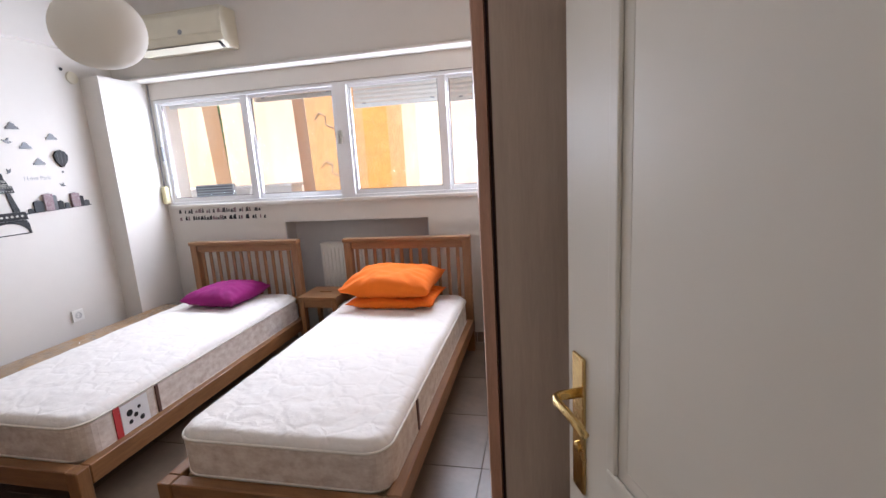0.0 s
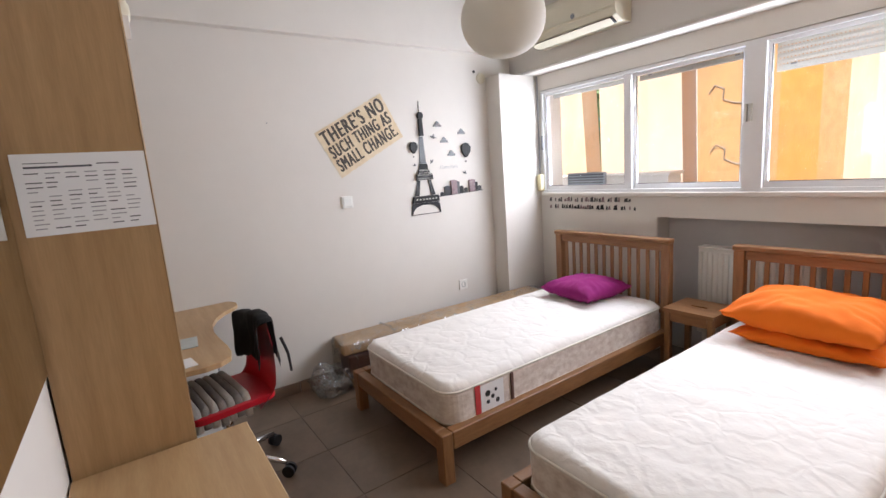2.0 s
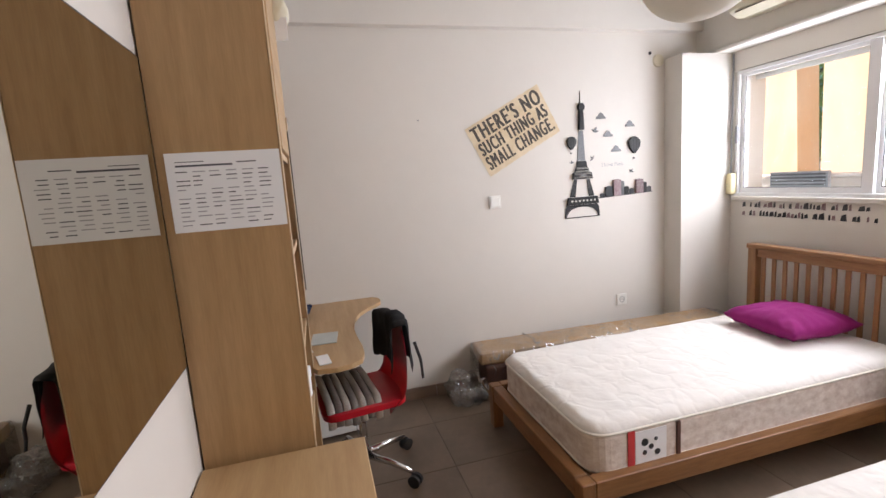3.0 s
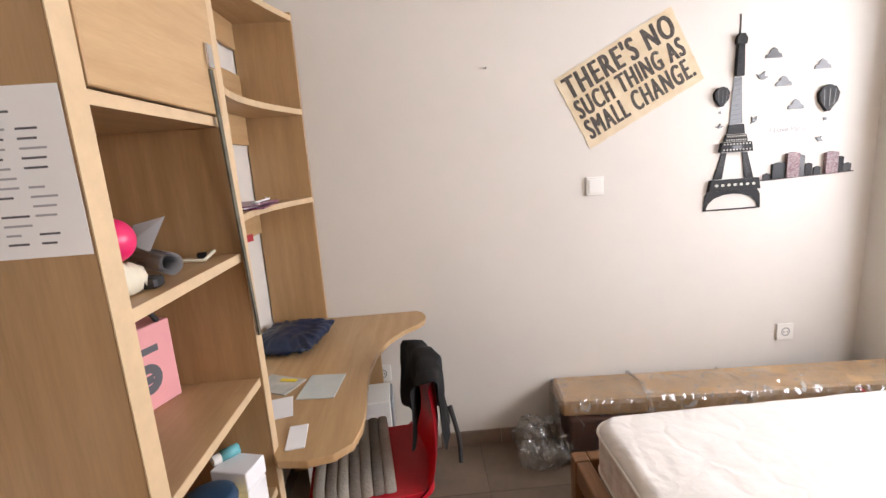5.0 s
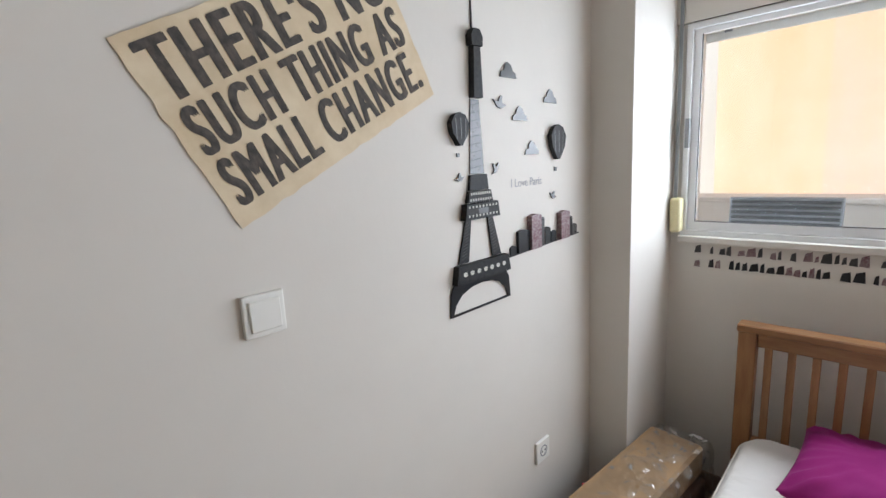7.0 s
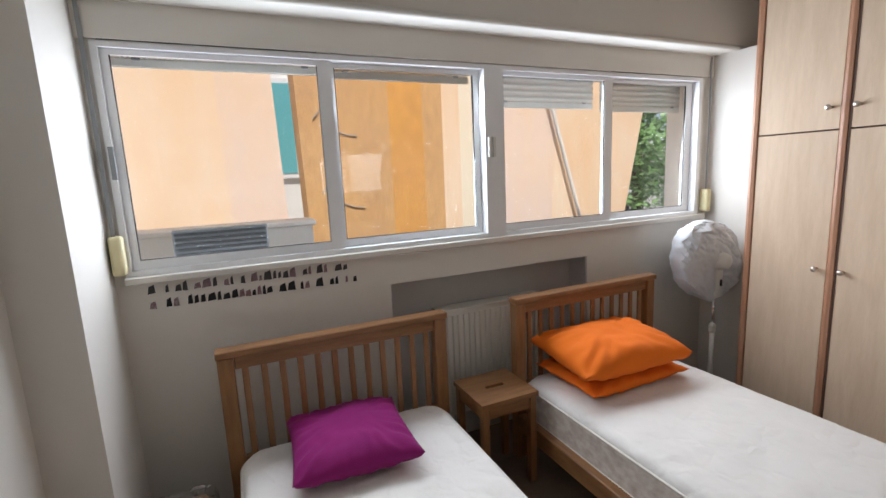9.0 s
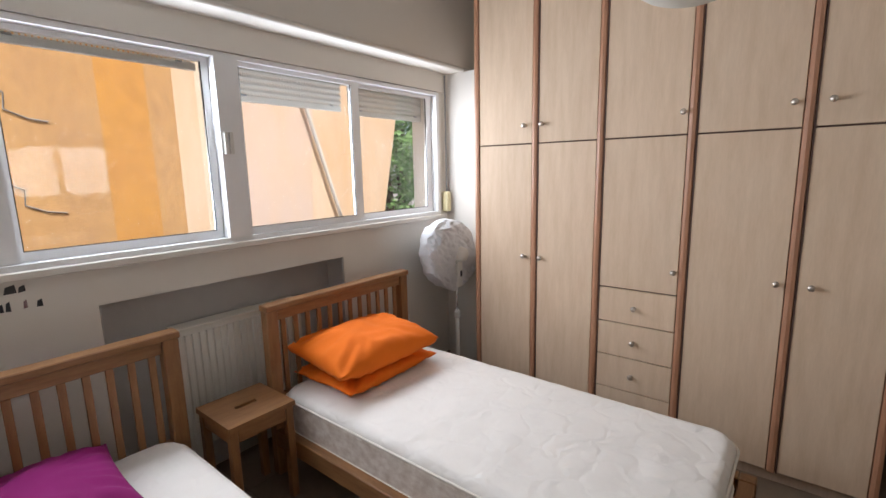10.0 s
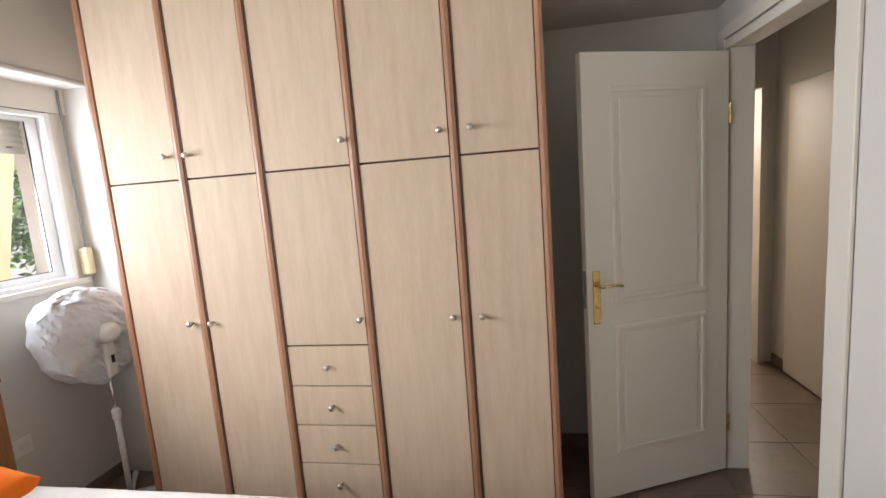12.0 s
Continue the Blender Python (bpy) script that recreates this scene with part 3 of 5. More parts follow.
def make_bed(at, label):
    """Frame 0.98 wide and 1.98 long; origin at the middle of its foot end on the floor; the headboard is at +y."""
    W, L = 0.98, 1.96
    bed = thing("bed_frame", at, label, "bed", "single beds")
    hw = W / 2
    for sx in (-1, 1):
        x0, x1 = sorted((sx * hw, sx * (hw - 0.06)))
        part("leg", box(x0, x1, 0, 0.06, 0, 0.255, 0.004), M_BEECH, bed)
        part("post", box(x0, x1, L - 0.055, L, 0, 0.855, 0.004), M_BEECH, bed)
        a0, a1 = sorted((sx * hw, sx * (hw - 0.055)))
        part("side_rail", box(a0, a1, 0.062, L - 0.057, 0.165, 0.255, 0.004), M_BEECHY, bed)
    part("foot_rail", box(-hw + 0.062, hw - 0.062, 0.004, 0.06, 0.165, 0.255, 0.004), M_BEECHX, bed)
    part("top_rail", box(-hw - 0.004, hw + 0.004, L - 0.065, L + 0.004, 0.855, 0.885, 0.004), M_BEECHX, bed)
    part("head_rail", box(-hw + 0.062, hw - 0.062, L - 0.045, L - 0.015, 0.80, 0.853, 0.003), M_BEECHX, bed)
    part("head_rail", box(-hw + 0.062, hw - 0.062, L - 0.045, L - 0.015, 0.36, 0.42, 0.003), M_BEECHX, bed)
    me = None
    for k in range(12):
        x = -hw + 0.062 + (W - 0.124) * (k + 0.5) / 12
        if me is None:
            s = part("slat", box(-0.0125, 0.0125, L - 0.036, L - 0.022, 0.422, 0.798, 0.002), M_BEECH, bed)
            me = s.data
        else:
            s = new("slat", me)
            s.parent = bed
        s.location.x = x
    for k in range(13):
        s = part("bed_slat", box(-hw + 0.058, hw - 0.058, 0.1 + k * 0.14, 0.17 + k * 0.14, 0.212, 0.228), M_OAKEDGE, bed)
    return bed


def make_mattress(at, label, tag):
    W, L, H = 0.89, 1.86, 0.215
    m = thing("mattress", at, label, "mattress", "mattresses")
    body = part("side_border", soft_box(W, L, H - 0.03, 0.055, amp=0.006), M_MSIDE, m, "cream patterned mattress border", smooth=False)
    bm = bmesh.new()
    nx, ny = 40, 80
    r = 0.1
    g = {}
    for i in range(nx + 1):
        for j in range(ny + 1):
            u, v = 2 * i / nx - 1, 2 * j / ny - 1
            x, y = u * W / 2, v * L / 2
            cx, cy = max(0, abs(x) - (W / 2 - r)), max(0, abs(y) - (L / 2 - r))
            d = math.hypot(cx, cy)
            if cx > 0 and cy > 0 and max(cx, cy) > 0:
                k = max(cx, cy) / d
                cx, cy = cx * k, cy * k
                x, y = math.copysign(W / 2 - r + cx, x), math.copysign(L / 2 - r + cy, y)
            e = max(abs(u), abs(v))
            edge = min(1 - abs(u), (1 - abs(v)) * L / W)
            z = H - 0.028 * max(0, 1 - edge / 0.09) ** 2.2
            q = Vector((x * 6, y * 6, tag))
            z += (0.005 * noise.noise(q) + 0.0045 * noise.noise(q * 2.3) + 0.004 * abs(noise.noise(Vector((q.x * 3 + q.y * 2, q.y * 5 - q.x * 3, tag))))) * min(1, edge * 9)
            g[i, j] = bm.verts.new((x, y, z))
    for i in range(nx):
        for j in range(ny):
            bm.faces.new((g[i, j], g[i + 1, j], g[i + 1, j + 1], g[i, j + 1]))
    ring = [g[i, 0] for i in range(nx)] + [g[nx, j] for j in range(ny)] + [g[i, ny] for i in range(nx, 0, -1)] + [g[0, j] for j in range(ny, 0, -1)]
    low = [bm.verts.new((v.co.x, v.co.y, H - 0.045)) for v in ring]
    outline = [tuple(v.co.xy) for v in ring]
    for k in range(len(ring)):
        bm.faces.new((ring[k], low[k], low[(k + 1) % len(ring)], ring[(k + 1) % len(ring)]))
    bmesh.ops.recalc_face_normals(bm, faces=bm.faces)
    part("quilted_top", bm, M_MATT, m, "white quilted mattress cover", smooth=True)
    for z, s in ((H - 0.036, 1.006), (0.022, 1.0)):
        pts = [(x * s, y * s, z) for x, y in outline] + [(outline[0][0] * s, outline[0][1] * s, z)]
        part("piping", tube(pts, 0.0055, 6, caps=False), M_PIPE, m, smooth=True)
    return m


BED1, BED2 = (-3.515, 2.645, 0), (-2.145, 2.645, 0)
make_bed(BED1, "beech wood single bed with a slatted headboard, nearer the sticker wall")
make_bed(BED2, "beech wood single bed with a slatted headboard, beside the wardrobe")
m1 = make_mattress((-3.515, 2.645 + 1.0, 0.23), "white quilted mattress, red-and-white side label, on the sticker wall bed", 1.0)
m2 = make_mattress((-2.145, 2.645 + 1.0, 0.23), "white quilted mattress with dark side handle, on the wardrobe-side bed", 7.0)
hx = 0.447
part("side_label", box(hx, hx + 0.003, -0.73, -0.58, 0.025, 0.165), M_PAPERW, m1, "white woven label")
part("side_label_band", box(hx, hx + 0.004, -0.765, -0.733, 0.015, 0.175), mat("label_red", (0.55, 0.05, 0.05), 0.7), m1, "red label band")
for y, z, w in ((-0.70, 0.10, 0.028), (-0.665, 0.08, 0.02), (-0.695, 0.06, 0.018), (-0.64, 0.112, 0.015), (-0.635, 0.05, 0.022)):
    part("label_print", prism(ring(y + w / 2, z + w / 2, w * 0.6), hx + 0.003, hx + 0.0045, "x"), M_BLACKP, m1)
part("handle_strap", box(hx - 0.002, hx + 0.006, -0.53, -0.51, 0.02, 0.17, 0.002), M_CARDD, m1, "dark brown side handle")
part("handle_strap", box(hx - 0.002, hx + 0.006, -0.53, -0.51, 0.02, 0.17, 0.002), M_CARDD, m2, "dark brown side handle")

# ---- pillows ----
def add_pillow(name, at, w, d, h, rz, material, label, seed, rx=0, ry=0, group=""):
    p = thing(name, at, label, "pillow", group)
    p.matrix_world = pose(*at, rx, ry, rz)
    part("cushion_body", pillow(w, d, h, seed=seed, wrinkle=0.022 if h > 0.16 else 0.014, n=44), material, p, smooth=True)
    return p


add_pillow("purple_cushion", (-3.555, 4.35, 0.450), 0.47, 0.47, 0.15, -3, M_PURPLE, "plump purple cotton cushion on the white mattress", 3.0)
add_pillow("orange_pillow", (-2.17, 4.375, 0.449), 0.63, 0.45, 0.09, 0, M_ORANGE, "flattened orange pillow at the bottom of the pair on the mattress", 9.0, group="orange pillows")
add_pillow("orange_pillow", (-2.19, 4.375, 0.525), 0.66, 0.47, 0.19, -3, M_ORANGE, "puffy orange pillow lying on top of another orange pillow", 14.0, 4, 0, "orange pillows")

# ---- step stool between the beds ----
st = thing("step_stool", (-2.80, 4.50, 0), "small beech wood stool with a slotted seat, standing between the beds", "stool")
bm = boxes((-0.155, -0.05, -0.15, 0.15, 0.455, 0.48), (0.05, 0.155, -0.15, 0.15, 0.455, 0.48), (-0.05, 0.05, -0.15, -0.0125, 0.455, 0.48), (-0.05, 0.05, 0.0125, 0.15, 0.455, 0.48))
bmesh.ops.remove_doubles(bm, verts=bm.verts, dist=1e-5)
part("seat", bm, M_BEECHX, st)
# Added dark board under the slot; its colour paints in the slot's shade.
part("slot_shadow_board", box(-0.055, 0.055, -0.016, 0.016, 0.44, 0.452), M_GAP, st)
for sx in (-1, 1):
    for sy in (-1, 1):
        x0, x1 = sorted((sx * 0.148, sx * 0.113))
        y0, y1 = sorted((sy * 0.143, sy * 0.108))
        part("leg", box(x0, x1, y0, y1, 0, 0.453, 0.003), M_BEECH, st)
    x0, x1 = sorted((sx * 0.143, sx * 0.123))
    part("apron", box(x0, x1, -0.106, 0.106, 0.395, 0.453, 0.002), M_BEECHY, st)
    y0, y1 = sorted((sx * 0.138, sx * 0.118))
    part("apron", box(-0.111, 0.111, y0, y1, 0.395, 0.453, 0.002), M_BEECHX, st)

# ---- wardrobe ----
wd = thing("wardrobe", (WX, 2.24, 0), "built-in ceiling-high wardrobe with limed oak doors and reddish trims", "wardrobe")
YS = [0.0, 0.373, 0.805, 1.241, 1.627, 2.025]
HT = CEIL - 0.012
SPLIT = 1.65
part("carcass", boxes((0.02, 0.60, 0.004, 0.022, 0.06, HT), (0.02, 0.60, 2.025, 2.043, 0.06, HT), (0.022, 0.60, 0.024, 2.023, 0.06, 0.08), (0.59, 0.608, 0.024, 2.023, 0.082, HT - 0.002),
                      *[(0.022, 0.588, y - 0.009, y + 0.009, 0.082, HT - 0.002) for y in YS[1:-1]]), M_WARDSIDE, wd, "dull brown side board")
part("plinth", box(0.03, 0.59, 0.01, 2.03, 0, 0.058), M_WARDSIDE, wd)
part("joint_backing", box(0.012, 0.020, 0.02, 2.02, 0.062, HT - 0.002), M_GAP, wd)
for y in YS:
    w2 = 0.019
    y0, y1 = (y - 0.002, y + 0.034) if y == 0 else ((y - 0.012, y + 0.026) if y == YS[-1] else (y - w2, y + w2))
    if 0 < y < 2:
        part("dark_groove", box(-0.0085, 0.0112, y0 - 0.007, y0 - 0.0005, 0.065, HT), M_GAP, wd, "dark joint beside the trim")
    part("trim_strip", prism([(-0.012, y0 + 0.004), (-0.016, (y0 + y1) / 2), (-0.012, y1 - 0.004), (0.011, y1), (0.011, y0)], 0.065, HT), M_TRIM, wd, "reddish brown vertical trim")


def knob(at, parent):
    bm = lathe([(0.007, 0.0), (0.006, 0.012), (0.0055, 0.018), (0.013, 0.022), (0.014, 0.030), (0.009, 0.036)], 14)
    bmesh.ops.rotate(bm, verts=bm.verts, cent=(0, 0, 0), matrix=Matrix.Rotation(radians(-90), 3, "Y"))
    bmesh.ops.translate(bm, verts=bm.verts, vec=at)
    return part("knob", bm, M_NICKEL, parent, "brushed metal knob", smooth=True)


KN = [None, YS[1] - 0.075, YS[1] + 0.055, YS[3] - 0.43 + 0.03, YS[4] + 0.075, YS[4] - 0.055]
cols = [(YS[0] + 0.034, YS[1] - w2, YS[1] - 0.072), (YS[1] + w2, YS[2] - w2, YS[1] + 0.052), (YS[2] + w2, YS[3] - w2, YS[2] + 0.018 + 0.02),
        (YS[3] + w2, YS[4] - w2, YS[4] - 0.05), (YS[4] + w2, YS[5] - 0.012, YS[4] + 0.06)]
for c, (a, b, ky) in enumerate(cols):
    d = part("door_panel", box(-0.006, 0.010, a + 0.001, b - 0.001, SPLIT + 0.004, HT, 0.0015), M_WARD, wd, "pale limed oak door")
    knob((-0.006, ky, 1.755), d)
    z0 = 0.856 if c == 2 else 0.07
    d = part("door_panel", box(-0.006, 0.010, a + 0.001, b - 0.001, z0, SPLIT - 0.004, 0.0015), M_WARD, wd, "pale limed oak door")
    knob((-0.006, ky, 0.975), d)
a, b, _ = cols[2]
for z0, z1 in ((0.660, 0.848), (0.466, 0.654), (0.272, 0.460), (0.07, 0.266)):
    d = part("drawer_front", box(-0.006, 0.010, a + 0.001, b - 0.001, z0, z1, 0.0015), M_WARD, wd, "pale limed oak drawer front")
    knob((-0.006, (a + b) / 2, (z0 + z1) / 2), d)

# ---- door leaf, frame and handle ----
dj = thing("door_1", (DX1, SY, 0), "cream painted doorway frame", "door frame", kind="structure")
part("jamb", box(0.0, 0.045, -0.095, 0.01, 0, DH, 0.003), M_JAMB, dj)
part("jamb", box(DX0 - DX1 - 0.045, DX0 - DX1, -0.095, 0.01, 0, DH, 0.003), M_JAMB, dj)
part("head_jamb", box(DX0 - DX1 - 0.045, 0.045, -0.095, 0.01, DH + 0.002, DH + 0.045, 0.003), M_JAMB, dj)
part("casing", box(0.045, 0.11, 0.002, 0.016, 0, DH + 0.10, 0.003), M_JAMB, dj)
part("casing", box(DX0 - DX1 - 0.11, DX0 - DX1 - 0.045, 0.002, 0.016, 0, DH + 0.10, 0.003), M_JAMB, dj)
part("casing", box(DX0 - DX1 - 0.044, 0.044, 0.012, 0.024, DH + 0.046, DH + 0.10, 0.003), M_JAMB, dj)

ang = math.degrees(math.atan2(2.10 - 1.41, -1.087 + 0.79))
leaf = thing("door_leaf", (-0.79, 1.412, 0.012), "cream painted panelled door standing open beside the wardrobe", "door", rz=ang)
LWD, LH, T = 0.745, 2.02, 0.02
part("leaf_board", box(0, LWD, -T, T, 0, LH, 0.003), M_DOOR, leaf)


def raised_panel(x0, x1, z0, z1, y):
    """A moulded field: a frame of rounded beads round a slightly proud board."""
    s = 1 if y > 0 else -1
    bm = bmesh.new()
    o = 0.022
    for rx0, rx1, rz0, rz1 in ((x0, x1, z0, z0 + o), (x0, x1, z1 - o, z1), (x0, x0 + o, z0 + o, z1 - o), (x1 - o, x1, z0 + o, z1 - o)):
        ya, yb = sorted((y, y + s * 0.007))
        add_box(bm, rx0, rx1, ya, yb, rz0, rz1, 0.003, 2)
    ya, yb = sorted((y, y + s * 0.004))
    add_box(bm, x0 + 0.045, x1 - 0.045, ya, yb, z0 + 0.045, z1 - 0.045, 0.0035, 1)
    return bm


for y in (T, -T):
    part("moulded_panel", raised_panel(0.13, LWD - 0.13, 0.22, 0.84, y), M_DOOR, leaf)
    part("moulded_panel", raised_panel(0.13, LWD - 0.13, 0.94, 1.88, y), M_DOOR, leaf)
    s = 1 if y > 0 else -1
    ya, yb = sorted((y, y + s * 0.006))
    plate = part("lock_plate", box(LWD - 0.062, LWD - 0.024, ya, yb, 0.86, 1.10, 0.003, 2), M_BRASS, leaf, "polished brass lock plate")
    hz = 1.035
    part("lever", tube([(LWD - 0.043, y, hz), (LWD - 0.043, y + s * 0.035, hz), (LWD - 0.047, y + s * 0.045, hz), (LWD - 0.06, y + s * 0.048, hz - 0.001), (LWD - 0.10, y + s * 0.05, hz + 0.003), (LWD - 0.145, y + s * 0.047, hz - 0.006)], 0.0085, 10, r2=0.006), M_BRASS, plate, smooth=True)
    part("keyhole_rose", lathe([(0.009, 0), (0.009, 0.003), (0.004, 0.005)], 12, (0, 0, 0)), M_BRASS, plate).matrix_basis = pose(LWD - 0.043, y + s * 0.006, 0.94, -90 * s, 0, 0)
part("latch_plate", box(LWD, LWD + 0.002, -0.01, 0.01, 0.93, 1.10), M_GREY, leaf)
for z in (0.25, 1.75):
    part("hinge", tube([(-0.004, T + 0.004, z - 0.045), (-0.004, T + 0.004, z + 0.045)], 0.006, 8), M_BRASS, leaf)

# ---- mirror ----
mi = thing("wall_mirror", (-2.965, SY, 0.99), "tall frameless wall mirror with a thin dark edge", "mirror")
part("mirror_back", box(-0.006, 0.803, 0.001, 0.006, -0.003, 0.818), M_BLACKP, mi)
part("mirror_glass", box(0.001, 0.799, 0.0062, 0.010, 0.004, 0.811), M_MIRROR, mi)

# ---- low cabinet ----
lc = thing("low_cabinet", (-2.97, SY + 0.005, 0), "low oak laminate cabinet with a plain top against the bookcase", "cabinet")
part("worktop", box(0.002, 0.99, 0.0, 0.46, 0.655, 0.68, 0.003), M_OAKX, lc)
part("side_panel", box(0.01, 0.028, 0.01, 0.435, 0, 0.653), M_OAKZ, lc)
part("side_panel", box(0.96, 0.978, 0.01, 0.435, 0, 0.653), M_OAKZ, lc)
part("back_panel", box(0.03, 0.958, 0.01, 0.02, 0.02, 0.653), M_OAKZ, lc)
for k in range(2):
    d = part("cabinet_door", box(0.012 + k * 0.484, 0.488 + k * 0.484, 0.436, 0.454, 0.06, 0.65, 0.002), M_OAKZ, lc)
    part("door_knob", lathe([(0.006, 0), (0.013, 0.02), (0.01, 0.026)], 12), M_NICKEL, d).matrix_basis = pose(0.44 + k * 0.11, 0.454, 0.56, -90, 0, 0)
part("plinth", box(0.03, 0.958, 0.38, 0.40, 0, 0.058), M_OAKZ, lc)

# ---- bookcase and corner desk ----
UY = 1.702
XA, XB = -2.985, -3.445
bc = thing("bookcase", (XB, SY + 0.006, 0), "oak laminate bookcase with open shelves and a top cupboard", "bookcase")
D = UY - SY - 0.006
TOPZ = 2.32
wA = XA - XB
part("side_panel", box(wA - 0.04, wA, 0, D, 0, TOPZ, 0.002), M_OAKZ, bc)
part("side_panel", box(-0.035, -0.002, 0, D, 0, TOPZ, 0.002), M_OAKZ, bc)
part("edge_band", box(wA - 0.041, wA + 0.001, D, D + 0.002, 0, TOPZ), M_OAKEDGE, bc)
part("edge_band", box(-0.036, -0.001, D, D + 0.002, 0, TOPZ), M_OAKEDGE, bc)
part("top_board", box(-0.035, wA, 0, D, TOPZ + 0.001, TOPZ + 0.02, 0.002), M_OAKX, bc)
part("back_board", box(0, wA - 0.042, 0.001, 0.008, 0.06, TOPZ - 0.002), M_BACKB, bc, "reddish brown back board")
for z in (0.08, 0.352, 0.65, 0.952, 1.264, 1.567):
    s = part("shelf", box(0.0, wA - 0.042, 0.009, D - 0.006, z - 0.02, z, 0.001), M_OAKX, bc)
    part("edge_band", box(0.0, wA - 0.042, D - 0.006, D - 0.004, z - 0.02, z), M_OAKEDGE, s)
part("cupboard_door", box(0.001, wA - 0.043, D - 0.012, D + 0.006, 1.570, TOPZ - 0.004, 0.002), M_OAKX, bc, "pale oak laminate cupboard door")

cs = thing("corner_shelf_unit", (LW, SY + 0.006, 0), "oak laminate corner shelves with curved fronts above the desk", "shelf")
part("side_panel", box(0.003, 0.021, 0, 0.25, 0.747, 2.09, 0.002), M_OAKZ, cs)
wC = XB - 0.038 - LW
for z in (2.075, 1.698, 1.32):
    pts = [(0.023, 0.001), (wC, 0.001), (wC, D - 0.01)]
    for k in range(1, 12):
        t = k / 12
        x = wC + (0.023 - wC) * t
        y = (D - 0.01) + (0.25 - D + 0.01) * t - 0.115 * math.sin(math.pi * t)
        pts.append((x, y))
    pts.append((0.023, 0.25))
    s = part("shelf", prism(pts, z - 0.022, z), M_OAKX, cs)
    front = [(p[0], p[1] + 0.0015, z - 0.011) for p in pts[2:]]
    bm = bmesh.new()
    for p, q in zip(front, front[1:]):
        vs = [bm.verts.new((p[0], p[1], z - 0.022)), bm.verts.new((q[0], q[1], z - 0.022)), bm.verts.new((q[0], q[1], z)), bm.verts.new((p[0], p[1], z))]
        bm.faces.new(vs)
    part("edge_band", bm, M_OAKEDGE, s)
for z in (1.72, 1.56, 1.18):
    part("back_rail", box(0.05, wC, 0.003, 0.018, z, z + 0.125, 0.001), M_OAKX, cs)
part("back_rail", box(0.05, wC, 0.003, 0.018, 1.945, 2.05, 0.001), M_OAKX, cs)

dk = thing("corner_desk", (LW, SY + 0.006, 0), "oak laminate corner desk with a wavy front edge", "desk")
dpts = [(0.004, 0.0), (XB - 0.038 - LW, 0.0), (XB - 0.038 - LW, UY - SY - 0.03), (1.075, UY - SY + 0.01), (1.085, 0.405), (1.07, 0.465), (1.03, 0.51), (0.96, 0.525), (0.86, 0.525), (0.74, 0.515), (0.60, 0.51), (0.46, 0.525),
        (0.34, 0.565), (0.25, 0.62), (0.19, 0.68), (0.14, 0.71), (0.08, 0.715), (0.03, 0.70), (0.004, 0.675)]
part("desktop", prism(dpts, 0.72, 0.742, bevel=0.002), M_OAKX, dk)
part("leg_panel", box(0.06, 0.078, 0.02, 0.49, 0, 0.718), M_OAKZ, dk)
part("modesty_panel", box(0.08, XB - 0.03 - LW, 0.03, 0.045, 0.35, 0.718), M_OAKZ, dk)

# ---- swivel chair with a jacket ----
ch = thing("office_chair", (-3.79, 1.885, 0), "red plastic swivel chair on a chrome star base at the desk", "chair", rz=8)
for k in range(5):
    a = 2 * math.pi * k / 5 + 0.75
    c, s = math.cos(a), math.sin(a)
    part("base_arm", tube([(0.03 * c, 0.03 * s, 0.115), (0.16 * c, 0.16 * s, 0.10), (0.27 * c, 0.27 * s, 0.075)], 0.018, 8, r2=0.012), M_CHROME, ch, smooth=True)
    w = part("caster", tube([(0.28 * c - 0.022 * s, 0.28 * s + 0.022 * c, 0.032), (0.28 * c - 0.008 * s, 0.28 * s + 0.008 * c, 0.032)], 0.031, 14), M_BLACKP, ch, "black twin-wheel caster")
    part("wheel", tube([(0.28 * c + 0.008 * s, 0.28 * s - 0.008 * c, 0.032), (0.28 * c + 0.022 * s, 0.28 * s - 0.022 * c, 0.032)], 0.031, 14), M_BLACKP, w)
part("gas_column", tube([(0, 0, 0.09), (0, 0, 0.42)], 0.025, 14), M_CHROME, ch, smooth=True)
bm = soft_box(0.39, 0.39, 0.03, 0.04)
bmesh.ops.translate(bm, verts=bm.verts, vec=(0, 0, 0.42))
part("seat_shell", bm, M_RED, ch)
bm = bmesh.new()
n = 12
g = {}
for i in range(n + 1):
    for j in range(n + 1):
        u, v = 2 * i / n - 1, j / n
        x = u * (0.205 - 0.03 * v) * (1 - 0.12 * max(0, v - 0.8) * 5 * abs(u) ** 3)
        z = 0.395 + 0.385 * v
        y = 0.20 + 0.03 * v - 0.035 * (u * u) + 0.02 * math.sin(v * 3.1) - 0.07 * max(0, 0.2 - v) / 0.2
        g[i, j] = bm.verts.new((x, y, z - 0.02 * abs(u) ** 4 * v))
for i in range(n):
    for j in range(n):
        bm.faces.new((g[i, j], g[i + 1, j], g[i + 1, j + 1], g[i, j + 1]))
bmesh.ops.solidify(bm, geom=list(bm.faces), thickness=0.012)
part("backrest", bm, M_RED, ch, "red moulded plastic back", smooth=True)

